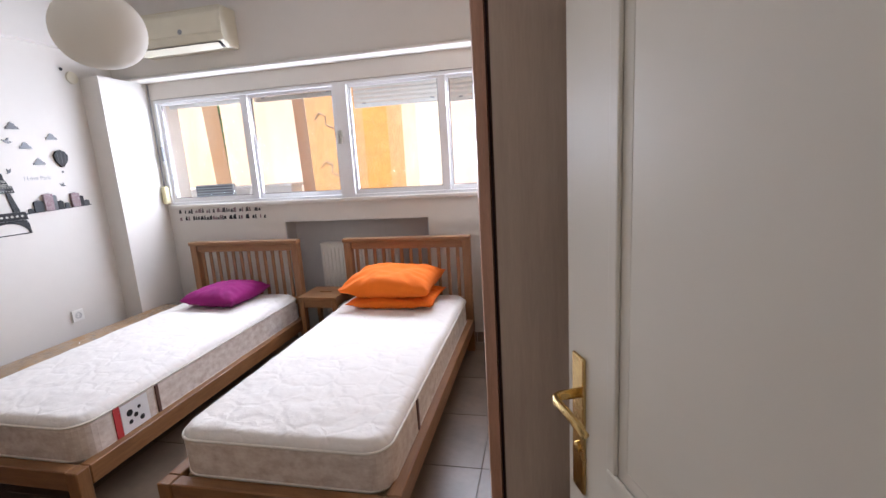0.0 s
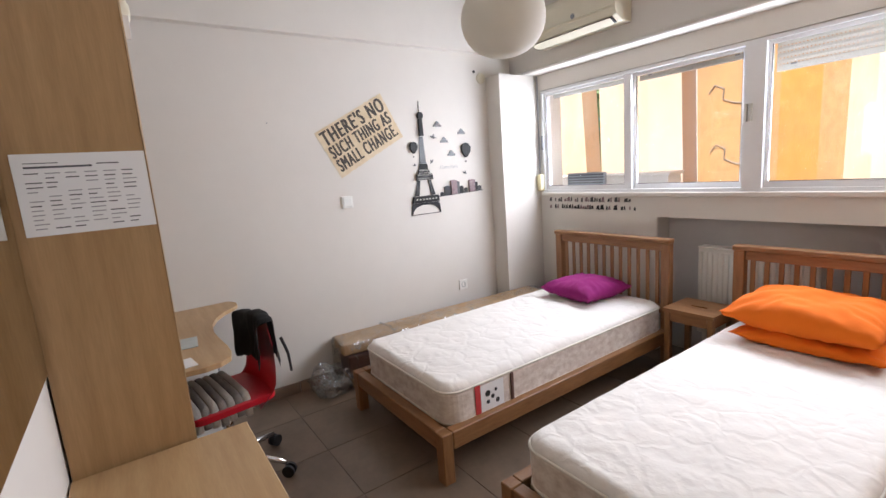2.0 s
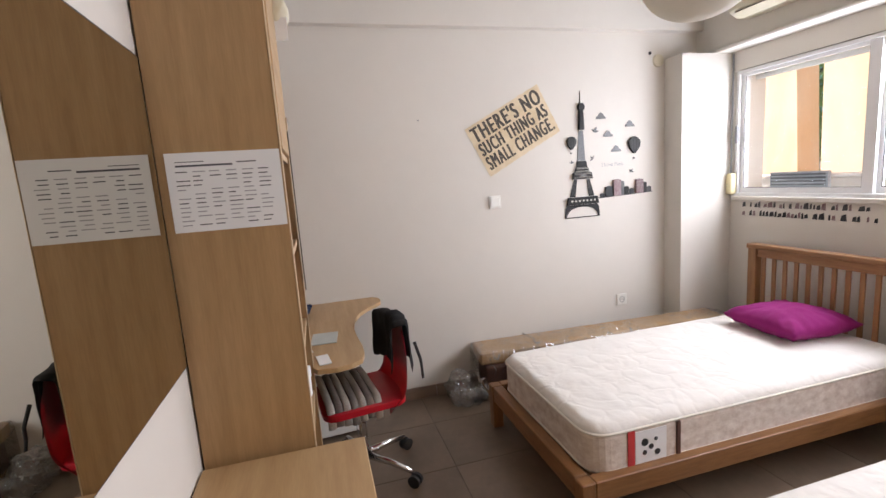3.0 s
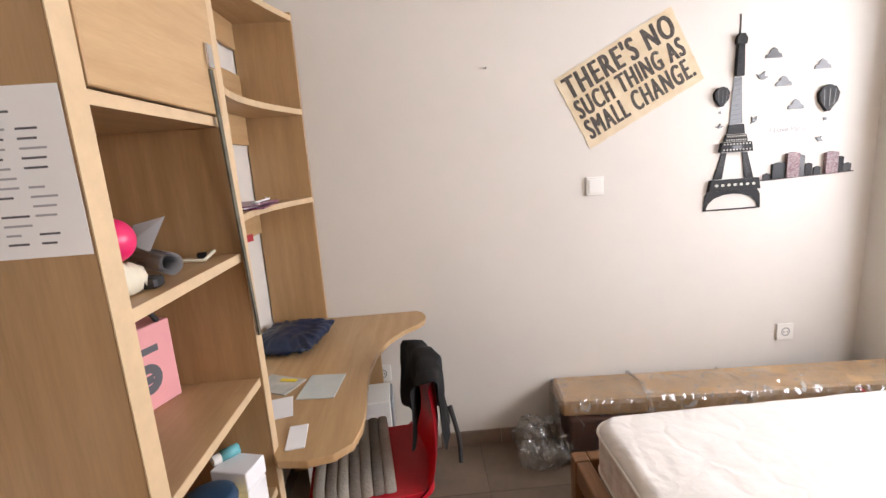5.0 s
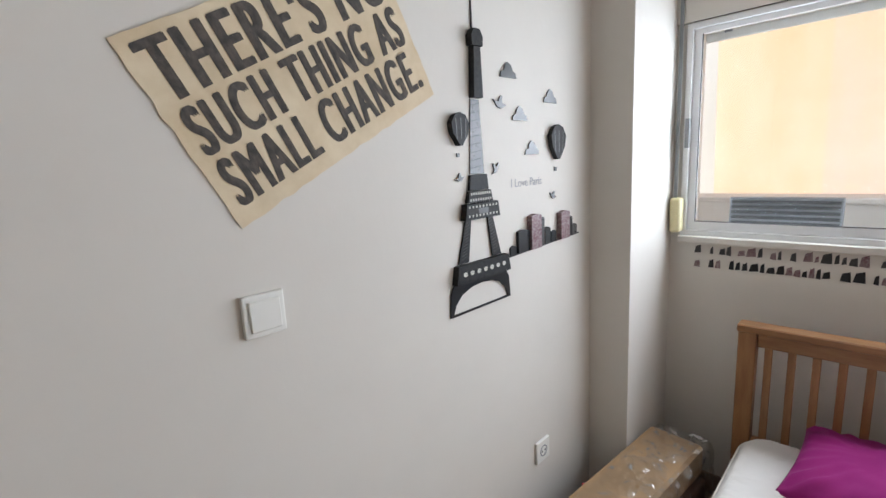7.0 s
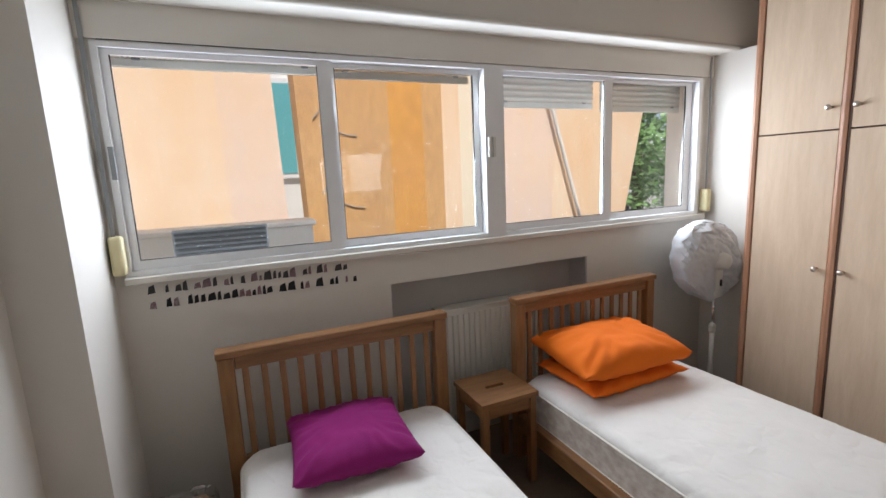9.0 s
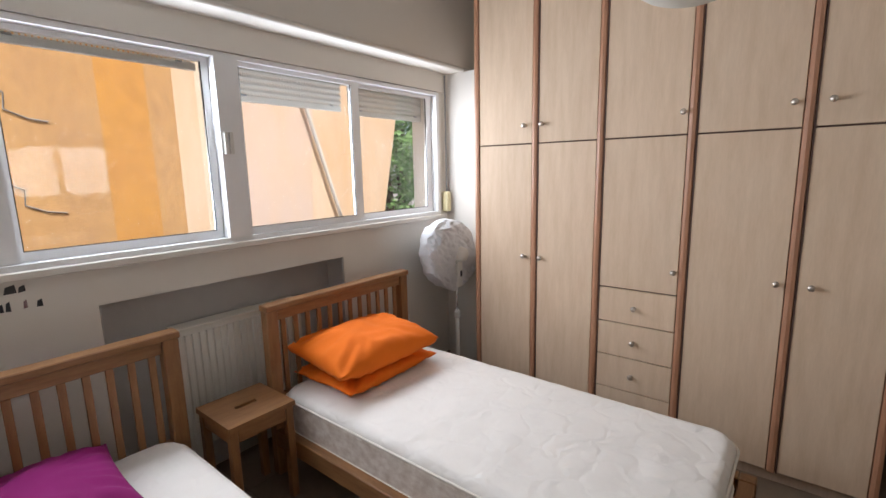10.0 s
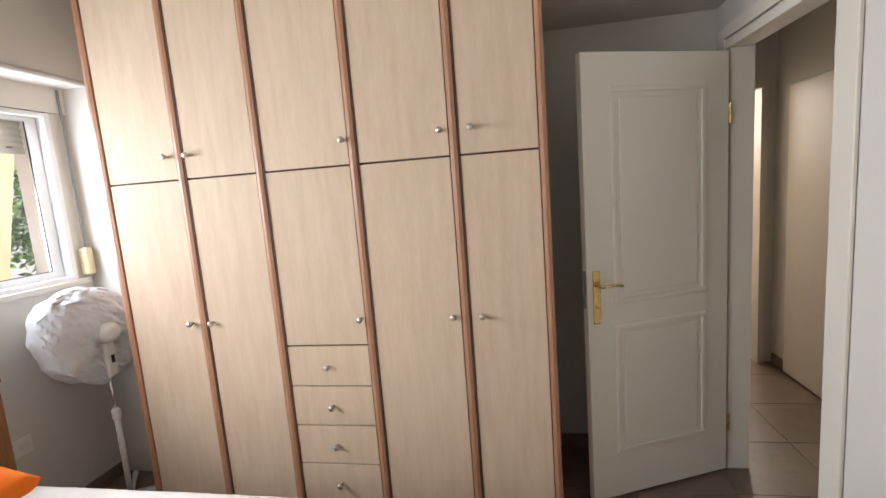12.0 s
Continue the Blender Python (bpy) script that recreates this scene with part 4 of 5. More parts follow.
cu = thing("seat_cushion", (-3.82, 1.865, 0.452), "grey-beige ribbed striped mat draped over the red chair seat", "cushion", rz=8)
M_RIB = mat("rib_light", (0.70, 0.66, 0.58), 0.92, var=0.12, scale=20, bump=0.4, bscale=90)
M_RIBD = mat("rib_dark", (0.42, 0.38, 0.33), 0.92, var=0.2, scale=20, bump=0.4, bscale=90)
for k in range(7):
    y0 = -0.145 + k * 0.036
    run = [(-0.195, 0.012), (-0.18, 0.03), (-0.06, 0.036 + 0.004 * math.sin(k)), (0.08, 0.032), (0.17, 0.028), (0.192, 0.012), (0.202, -0.015), (0.204, -0.04), (0.206 + 0.004 * math.sin(k * 2.1), -0.07 + 0.008 * math.sin(k * 1.7))]
    bm = bmesh.new()
    rows = []
    for i, (x, z) in enumerate(run):
        out = 1.0 if i >= 6 else 0.0
        rows.append([bm.verts.new((x + out * h, y0 + v, z + (1 - out) * h)) for v, h in ((-0.018, -0.002), (-0.016, 0.002), (-0.009, 0.006), (0, 0.007), (0.009, 0.006), (0.016, 0.002), (0.018, -0.002))])
    for a, b in zip(rows, rows[1:]):
        for p in range(6):
            bm.faces.new((a[p], b[p], b[p + 1], a[p + 1]))
    bmesh.ops.solidify(bm, geom=list(bm.faces), thickness=0.008)
    part("padded_rib", bm, M_RIBD if k % 2 == 1 else M_RIB, cu, smooth=True)

jk = thing("jacket", (-3.83, 2.072, 0.575), "black jacket hung over the back of the red chair", "jacket", rz=8)
bm = bmesh.new()
n = 22
g = {}
for i in range(n + 1):
    for j in range(n + 1):
        u, v = 2 * i / n - 1, 2 * j / n - 1
        x = u * (0.18 - 0.03 * abs(v)) + 0.015 * abs(v)
        drop = 0.28 if v > 0 else 0.26
        a = abs(v)
        z = 0.235 - drop * max(0, a - 0.12) ** 1.1 - 0.02 * u * u
        y = math.copysign(min(a, 0.12) / 0.12 * 0.034 + 0.02 * a, v) + 0.03 + 0.035 * (-(u * u)) + (0.022 * noise.noise(Vector((u * 4, v * 2, 3))))
        g[i, j] = bm.verts.new((x, y, z + 0.02 * noise.noise(Vector((u * 3, v * 3, 8)))))
for i in range(n):
    for j in range(n):
        bm.faces.new((g[i, j], g[i + 1, j], g[i + 1, j + 1], g[i, j + 1]))
bmesh.ops.solidify(bm, geom=list(bm.faces), thickness=0.014)
part("jacket_body", bm, M_BLACK, jk, smooth=True)
part("hanging_strap", tube([(0.16, 0.07, 0.12), (0.19, 0.085, 0.04), (0.185, 0.09, -0.01), (0.205, 0.085, -0.05)], 0.008, 8, r2=0.006), M_BLACK, jk)

# ---- wrapped flat-pack boards along the wall ----
pk = thing("wrapped_package", (-4.27, 3.63, 0), "cardboard and dark board package wrapped in clear film by the wall", "package", rz=-6.0)
part("cardboard_box", prism([(-0.93, 0.245), (0.86, 0.245), (0.86, 0.372), (-0.93, 0.335)], -0.12, 0.10, "x", 0.012), M_CARD, pk, "brown cardboard length")
part("dark_board", box(-0.11, 0.122, -0.90, 0.84, 0.08, 0.243, 0.012, 2), M_CARDD, pk, "dark brown board")
part("cardboard_box", box(-0.12, 0.12, -0.88, 0.84, 0.002, 0.078, 0.008), M_CARD, pk)
bm = bmesh.new()
ny, na = 150, 44
g = {}
for j in range(ny + 1):
    y = -0.955 + 1.86 * j / ny
    e = 1.0 if 0 < j < ny else 0.86
    for i in range(na):
        a = 2 * math.pi * i / na
        c, s = math.cos(a), math.sin(a)
        k = 1 / max(abs(c), abs(s)) ** 0.86
        x = c * k * 0.125 * e
        z = (0.172 + s * k * 0.168 * e) * (1 + 0.10 * j / ny)
        q = Vector((x * 9, y * 9, z * 9))
        w = 0.012 * noise.noise(q) + 0.012 * abs(noise.noise(q * 2.3)) + 0.004 * abs(noise.noise(q * 5.0))
        g[j, i] = bm.verts.new((max(-0.128, x + w), y, max(0.002, z + w)))
for j in range(ny):
    for i in range(na):
        bm.faces.new((g[j, i], g[j + 1, i], g[j + 1, (i + 1) % na], g[j, (i + 1) % na]))
bm.faces.new([g[0, i] for i in range(na)])
bm.faces.new([g[ny, i] for i in range(na)][::-1])
part("film_wrap", bm, M_WRAP, pk, "crumpled clear plastic film")
for y, m in ((-0.55, M_WRAP), (-0.12, M_WRAP), (0.36, M_REDTAPE)):
    part("binding_string" if m is M_REDTAPE else "film_band", tube([(-0.125, y, 0.02), (-0.125, y - 0.01, 0.345), (0.0, y + 0.01, 0.352), (0.125, y, 0.335), (0.138, y + 0.02, 0.17), (0.135, y, 0.02)], 0.006 if m is M_REDTAPE else 0.012, 6, caps=True), m, pk)
cf = thing("plastic_film_heap", (-4.33, 2.60, 0.004), "crumpled clear plastic film on the floor by the package", "plastic film")
bm = pillow(0.26, 0.24, 0.16, wrinkle=0.09, seed=21, n=22)
part("film_sheet", bm, milky(clear("cloudy_film", (0.88, 0.88, 0.87), 0.2, 0.10), 0.08, 0.38, 18), cf)

# ---- air conditioner ----
ac = thing("air_conditioner", (-3.69, BEAM_Y - 0.002, 2.325), "aged cream split air conditioner on the beam", "air conditioner")
prof = [(0, 0.0), (-0.10, 0.0), (-0.165, 0.035), (-0.185, 0.075), (-0.185, 0.225), (-0.165, 0.255), (-0.14, 0.265), (0, 0.265)]
part("housing", prism(prof, -0.38, 0.38, "x", 0.004), M_CREAMP, ac)
part("front_panel", box(-0.372, 0.372, -0.193, -0.186, 0.085, 0.215, 0.003), M_CREAMP, ac)
part("air_slot", prism([(-0.105, -0.002), (-0.158, 0.026), (-0.155, 0.03), (-0.10, 0.002)], -0.34, 0.34, "x"), M_BLACKP, ac, "dark air outlet slot")
part("louvre", prism([(-0.115, -0.012), (-0.165, 0.018), (-0.168, 0.021), (-0.118, -0.008)], -0.33, 0.33, "x"), M_CREAMP, ac)
part("badge", lathe([(0.018, 0), (0.016, 0.003)], 16), M_GREY, ac).matrix_basis = pose(0.05, -0.193, 0.11, 90, 0, 0)
for k in range(6):
    part("intake_slat", box(-0.36, 0.36, -0.15 + k * 0.022, -0.14 + k * 0.022, 0.262, 0.270), M_CREAMP, ac)

# ---- paper lamp ----
lp = thing("paper_lamp", (-2.662, 2.802, CEIL), "white oval paper pendant lamp on a red cord", "lamp")
zc = 1.948 - CEIL
profile = []
for k in range(1, 40):
    t = math.pi * k / 40
    rr = 0.145 * math.sin(t) ** 0.85
    profile.append((rr * (1 + (0.006 if k % 2 else -0.002)), zc - 0.125 * math.cos(t)))
part("paper_shade", lathe(profile, 40), M_SHADE, lp, smooth=True)
part("cord", tube([(0, 0, -0.004), (0.01, 0.0, -0.3), (-0.005, 0.004, -0.6), (0, 0, zc + 0.125)], 0.004, 8), M_CORD, lp, "red fabric cord")
part("ceiling_cup", lathe([(0.045, 0), (0.045, -0.02), (0.02, -0.04)], 20), M_WHITEP, lp)

# ---- switches and sockets ----
def switch_plate(name, y, z, label, socket=False):
    t = thing(name, (LW, y, z), label, "socket" if socket else "switch")
    part("plate", box(0, 0.012, -0.042, 0.042, -0.042, 0.042, 0.003, 2), M_WHITEP, t)
    if socket:
        bm = lathe([(0.022, 0), (0.022, 0.004), (0.018, 0.0035), (0.018, -0.003)], 20)
        part("round_insert", bm, M_GREY, t).matrix_basis = pose(0.0095, 0, 0, 0, 90, 0)
        part("pin_hole", boxes((0.0125, 0.0135, -0.012, -0.007, -0.003, 0.003), (0.0125, 0.0135, 0.007, 0.012, -0.003, 0.003)), M_BLACKP, t)
    else:
        part("rocker", box(0.0125, 0.017, -0.031, 0.031, -0.031, 0.031, 0.002), M_WHITEP, t)
    return t


switch_plate("light_switch", 2.936, 1.276, "white square light switch on the white wall")
switch_plate("wall_socket", 3.913, 0.472, "white wall socket above the wrapped package", True)
switch_plate("wall_socket", 1.873, 0.438, "white double wall socket beside the desk", True)
vent = thing("wall_hole_cover", (LW, 4.240, 2.181), "pale round cable outlet high on the wall", "outlet")
part("cover", lathe([(0.045, 0), (0.042, 0.012), (0.02, 0.016)], 20), M_CREAMP, vent).matrix_basis = pose(0, 0, 0, 0, 90, 0)
part("hole", lathe([(0.012, 0), (0.012, 0.004)], 12), M_BLACKP, vent).matrix_basis = pose(0.003, -0.07, 0.05, 0, 90, 0)
nail = thing("nail", (LW, 2.452, 1.824), "small nail in the white wall", "nail")
part("shank", tube([(0, 0, 0), (0.02, 0, 0)], 0.003, 6), M_GREY, nail)

# ---- poster ----
po = thing("wall_poster", (LW, 0, 0), "tilted aged paper poster with black lettering", "poster")
PC = Vector((0, 3.099, 1.739))
tilt = 27.8
pbody = bmesh.new()
outline = []
pw, ph = 0.592, 0.350
for k in range(24):
    outline.append((-pw / 2 + pw * k / 24, -ph / 2 + 0.006 * noise.noise(Vector((k * 0.9, 0, 0)))))
for k in range(14):
    outline.append((pw / 2 + 0.006 * noise.noise(Vector((0, k * 0.9, 2))), -ph / 2 + ph * k / 14))
for k in range(24):
    outline.append((pw / 2 - pw * k / 24, ph / 2 + 0.006 * noise.noise(Vector((k * 0.9, 4, 0)))))
for k in range(14):
    outline.append((-pw / 2 + 0.006 * noise.noise(Vector((7, k * 0.9, 0))), ph / 2 - ph * k / 14))
PT = Matrix.Translation((0.0, PC.y, PC.z)) @ Matrix.Rotation(radians(tilt), 4, "X") @ Matrix(((0, 0, 1, 0), (1, 0, 0, 0), (0, 1, 0, 0), (0, 0, 0, 1)))
sheet = part("paper_sheet", prism(outline, 0.001, 0.003), M_POSTER, po)
sheet.matrix_basis = PT
for row, (body, size, x, y) in enumerate((("THERE'S NO", 0.142, -0.272, 0.060), ("SUCH THING AS", 0.122, -0.272, -0.038), ("SMALL CHANGE.", 0.130, -0.272, -0.142))):
    letters = bmesh.new()
    for k, shift in enumerate((-0.0085, -0.0045, 0.0, 0.0045, 0.0085)):
        layer = text_mesh(body, size, 0.0003, spacing=1.22)
        n0 = len(letters.verts)
        letters.from_mesh(layer)
        letters.verts.ensure_lookup_table()
        bmesh.ops.translate(letters, verts=letters.verts[n0:], vec=(shift, 0.002 * (k % 2), 0.0002 * k))
    me = bpy.data.meshes.new("lettering")
    letters.to_mesh(me)
    letters.free()
    me.materials.append(M_POSTINK)
    ob = new("lettering", me)
    ob.parent = po
    xs = [v.co.x for v in me.vertices]
    k = 0.548 / (max(xs) - min(xs))
    ob.matrix_basis = PT @ Matrix.Translation((x, y, 0.0036)) @ Matrix.Diagonal((k, 1.0, 1, 1))

# ---- tower sticker ----
def sticker(name, at, label, category="sticker", group=""):
    return thing(name, at, label, category, group)


def flat(poly, d=0.004, back=0.0006):
    return prism(poly, back, d, "x")


def ring_poly(cy, cz, ro, ri, a0, a1, n=14, sy=1.0):
    pts = [(cy + sy * ro * math.cos(radians(a0 + (a1 - a0) * k / n)), cz + ro * math.sin(radians(a0 + (a1 - a0) * k / n))) for k in range(n + 1)]
    pts += [(cy + sy * ri * math.cos(radians(a1 + (a0 - a1) * k / n)), cz + ri * math.sin(radians(a1 + (a0 - a1) * k / n))) for k in range(n + 1)]
    return pts


TY, TZ = 3.601, 1.121
tw = sticker("tower_sticker", (LW, TY, TZ), "black printed iron tower wall sticker with foam layers")
def tall(z):
    """Height on the tower for a step of its drawing."""
    steps = ((-0.01, -0.009), (0.0, 0.0), (0.118, 0.088), (0.188, 0.142), (0.328, 0.265), (0.385, 0.310), (0.44, 0.345), (0.528, 0.392), (0.69, 0.598), (0.82, 0.735), (0.874, 0.782), (0.97, 0.868))
    for (a, p), (b, q) in zip(steps, steps[1:]):
        if z <= b:
            return p + (q - p) * (z - a) / (b - a)
    return z * 0.895


part("base_arch", flat([(-0.14, 0), (-0.135, 0.085), (-0.12, 0.115), (-0.055, 0.115), (0.055, 0.115), (0.12, 0.115), (0.135, 0.085), (0.14, 0), (0.128, 0.0), (0.118, 0.035), (0.09, 0.07), (0.045, 0.09), (0, 0.095), (-0.045, 0.09), (-0.09, 0.07), (-0.118, 0.035), (-0.128, 0)], 0.006), M_DECALD, tw)
part("base_line", flat([(-0.14, -0.006), (0.14, -0.006), (0.14, 0.0), (-0.14, 0.0)], 0.006), M_DECALD, tw)
part("lower_gallery", flat([(-0.125, 0.118), (0.125, 0.118), (0.115, 0.185), (-0.115, 0.185)], 0.022), M_DECAL, tw, "black gallery with pale dots")
for k in range(7):
    y = -0.09 + 0.03 * k
    part("pale_dot", prism(ring_poly(y, 0.152, 0.009, 0.0002, 0, 350, 8), 0.0222, 0.0226, "x"), mat("pale_dot", (0.5, 0.48, 0.42), 0.6) if k == 0 else bpy.data.materials["pale_dot"], tw)
part("tower_leg", flat([(-0.098, 0.188), (-0.055, 0.188), (-0.038, 0.325), (-0.062, 0.325)], 0.006), M_DECAL, tw)
part("tower_leg", flat([(0.098, 0.188), (0.055, 0.188), (0.038, 0.325), (0.062, 0.325)], 0.006), M_DECAL, tw)
part("upper_gallery", flat([(-0.078, 0.328), (0.078, 0.328), (0.07, 0.385), (-0.07, 0.385)], 0.022), M_DECAL, tw)
part("gallery_badge", prism([(-0.022, 0.345), (0.022, 0.345), (0.022, 0.366), (-0.022, 0.366)], 0.0222, 0.0228, "x"), M_DECALG, tw)
part("mid_section", flat([(-0.056, 0.388), (0.056, 0.388), (0.047, 0.44), (-0.047, 0.44)], 0.014), M_DECAL, tw)
part("mid_section", flat([(-0.042, 0.443), (0.042, 0.443), (0.036, 0.525), (-0.036, 0.525)], 0.010), M_DECAL, tw)
part("upper_shaft", flat([(-0.031, 0.528), (0.031, 0.528), (0.018, 0.69), (-0.018, 0.69)], 0.004), M_DECALG, tw, "dark grey lattice shaft")
part("top_shaft", flat([(-0.019, 0.693), (0.019, 0.693), (0.014, 0.82), (-0.014, 0.82)], 0.02), M_DECAL, tw)
part("cabin", flat([(-0.022, 0.822), (0.022, 0.822), (0.024, 0.85), (0.012, 0.872), (-0.012, 0.872), (-0.024, 0.85)], 0.022), M_DECAL, tw)
part("antenna", flat([(-0.003, 0.874), (0.003, 0.874), (0.0015, 0.965), (-0.0015, 0.965)], 0.004), M_DECALD, tw)
for k in range(9):
    z = 0.54 + k * 0.017
    w = 0.030 - 0.012 * (z - 0.528) / 0.16
    part("lattice_bar", flat([(-w, z), (w, z + 0.006), (w, z + 0.008), (-w, z + 0.002)], 0.0052, 0.0042), M_DECALD, tw)

for piece in tw.children:
    for v in piece.data.vertices:
        v.co.z = tall(v.co.z)

M_DOT = bpy.data.materials["pale_dot"]
for z0, z1, w0, w1, d in ((0.340, 0.342, 0.070, 0.070, 0.0224), (0.372, 0.374, 0.068, 0.068, 0.0224), (0.398, 0.401, 0.050, 0.050, 0.0144), (0.425, 0.428, 0.046, 0.046, 0.0144)):
    for k in range(9):
        y = -w0 + 2 * w0 * (k + 0.5) / 9
        part("pale_fleck", flat([(y - 0.003, tall(z0) - 0.002), (y + 0.003, tall(z0) - 0.002), (y + 0.003, tall(z1) + 0.003), (y - 0.003, tall(z1) + 0.003)], d, d - 0.001), M_DOT, tw)
for k in range(12):
    z = 0.20 + k * 0.0105
    for sgn in (-1, 1):
        y = sgn * (0.075 - 0.028 * (z - 0.19) / 0.135)
        h = tall(z)
        part("pale_fleck", flat([(y - 0.012, h), (y + 0.010, h + 0.007), (y + 0.012, h + 0.009), (y - 0.012, h + 0.0025)], 0.0064, 0.0058), M_DECALG, tw)

CL = [(-0.030, 0), (0.032, 0), (0.028, 0.012), (0.018, 0.016), (0.012, 0.028), (-0.002, 0.034), (-0.012, 0.026), (-0.016, 0.014), (-0.026, 0.012)]
c0 = None
for y, z, s in ((3.762, 1.792, 1.3), (3.998, 1.732, 1.0), (3.818, 1.668, 1.05), (3.883, 1.562, 1.0)):
    if c0 is None:
        c0 = sticker("cloud_sticker", (LW, y, z), "small dark grey cloud wall sticker", group="cloud stickers")
        part("cloud_shape", flat([(a * s, b * s) for a, b in CL], 0.005), M_DECALG, c0)
    else:
        copy_thing(c0, pose(LW, y, z))


def balloon(y, z, s, label):
    t = sticker("balloon_sticker", (LW, y, z), label, group="balloon stickers")
    part("envelope", flat([(s * a, s * b) for a, b in ((-0.006, -0.05), (-0.036, -0.012), (-0.042, 0.02), (-0.025, 0.045), (0, 0.053), (0.025, 0.045), (0.042, 0.02), (0.036, -0.012), (0.006, -0.05))], 0.018), M_DECAL, t)
    for o in (-0.02, 0.0, 0.02):
        part("balloon_seam", flat([(s * (o - 0.0015), -0.03 * s), (s * (o + 0.0015), -0.03 * s), (s * (o * 1.2 + 0.0015), 0.035 * s), (s * (o * 1.2 - 0.0015), 0.035 * s)], 0.0188, 0.0182), M_DECALG, t)
    part("basket", flat([(-0.006 * s, -0.085 * s), (0.006 * s, -0.085 * s), (0.006 * s, -0.073 * s), (-0.006 * s, -0.073 * s)], 0.004), M_DECALG, t)


balloon(3.523, 1.635, 0.85, "small black hot-air balloon wall sticker")
balloon(4.031, 1.600, 1.15, "larger black hot-air balloon wall sticker")
BIRD = [(-0.03, 0.012), (-0.008, 0.006), (0.004, 0.022), (0.012, 0.024), (0.008, 0.004), (0.03, -0.002), (0.006, -0.012), (-0.01, -0.008)]
for y, z, s, r in ((3.716, 1.713, 1.05, 0), (3.525, 1.503, 0.6, 20), (3.688, 1.523, 0.75, 60), (4.011, 1.416, 0.75, -10)):
    t = sticker("bird_sticker", (LW, y, z), "tiny dark flying bird wall sticker", group="bird stickers")
    cr, sr = math.cos(radians(r)), math.sin(radians(r))
    part("bird_shape", flat([(s * (a * cr - b * sr), s * (a * sr + b * cr)) for a, b in BIRD], 0.005), M_DECALG, t)
lt = sticker("lettering_sticker", (LW + 0.0008, 3.765, 1.462), "faint grey handwritten words 'I Love Paris'")
me = text_mesh("I Love Paris", 0.038, 0.0003)
me.materials.append(M_INKS)
ob = new("lettering", me)
ob.parent = lt
ob.matrix_basis = Matrix(((0, 0, 1, 0), (1, 0, 0, 0), (0, 1, 0, 0), (0, 0, 0, 1)))
sk = sticker("skyline_sticker", (LW, 3.748, 1.247), "black and plum city skyline wall sticker")
sk.scale = (1, 1.12, 0.77)
part("ground_strip", flat([(-0.012, -0.010), (0.40, 0.012), (0.40, 0.018), (-0.01, 0.0)], 0.004), M_DECALD, sk)
for x0, x1, h, d, m, z in ((0.0, 0.03, 0.03, 0.006, M_DECALD, 0.0), (0.035, 0.09, 0.09, 0.012, M_DECALD, 0.0), (0.092, 0.145, 0.145, 0.02, M_DECALR, 0.003), (0.147, 0.175, 0.125, 0.010, M_DECALG, 0.004), (0.178, 0.21, 0.07, 0.01, M_DECAL, 0.006),
                        (0.22, 0.25, 0.045, 0.006, M_DECALD, 0.008), (0.262, 0.315, 0.125, 0.02, M_DECALR, 0.012), (0.317, 0.345, 0.09, 0.012, M_DECAL, 0.014), (0.348, 0.385, 0.045, 0.006, M_DECALG, 0.016)):
    part("tower_block", flat([(x0, z), (x1, z), (x1, z + h), ((x0 + x1) / 2, z + h + 0.008), (x0, z + h)], d), m, sk)

# small black writing stuck under the window
wr = thing("lettering_sticker", (-4.225, WY - 0.001, 1.048), "rows of tiny unreadable dark printed words under the window", "sticker")
rng = random.Random(5)
for row in range(2):
    x = 0.0
    while x < 0.82:
        w = rng.uniform(0.012, 0.036)
        h = rng.uniform(0.024, 0.042)
        m = M_DECALR if rng.random() < 0.3 else (M_DECALD if row else M_DECALG)
        part("word_bar", prism([(x, row * -0.06 + 0.06), (x + w, row * -0.06 + 0.06 + rng.uniform(-0.004, 0.004)), (x + w * 0.9, row * -0.06 + 0.06 + h), (x + w * 0.2, row * -0.06 + 0.06 + h * 0.8)], -0.0016, -0.0004, "y"), m, wr)
        x += w + (rng.uniform(0.002, 0.006) if rng.random() < 0.7 else rng.uniform(0.02, 0.035))

# ---- timetable sheet on the bookcase side ----
pp = thing("paper_sheet", (XA + 0.001, 1.556, 1.461), "white printed timetable sheet taped to the wooden side", "paper")
part("sheet", box(0.0004, 0.0012, -0.143, 0.143, -0.105, 0.105), M_PAPERW, pp)
part("heading", boxes((0.0013, 0.0016, -0.12, 0.02, 0.068, 0.073), (0.0013, 0.0016, 0.03, 0.08, 0.074, 0.077), (0.0013, 0.0016, -0.12, -0.05, 0.08, 0.082)), M_INK, pp)
for r in range(13):
    z = 0.055 - r * 0.0118
    for c in range(6):
        if rng.random() < 0.8:
            y0 = -0.122 + c * 0.041
            part("text_line", box(0.0013, 0.0016, y0, y0 + rng.uniform(0.018, 0.036), z - 0.0014, z + 0.0014), M_INKS if rng.random() < 0.6 else M_INK, pp)

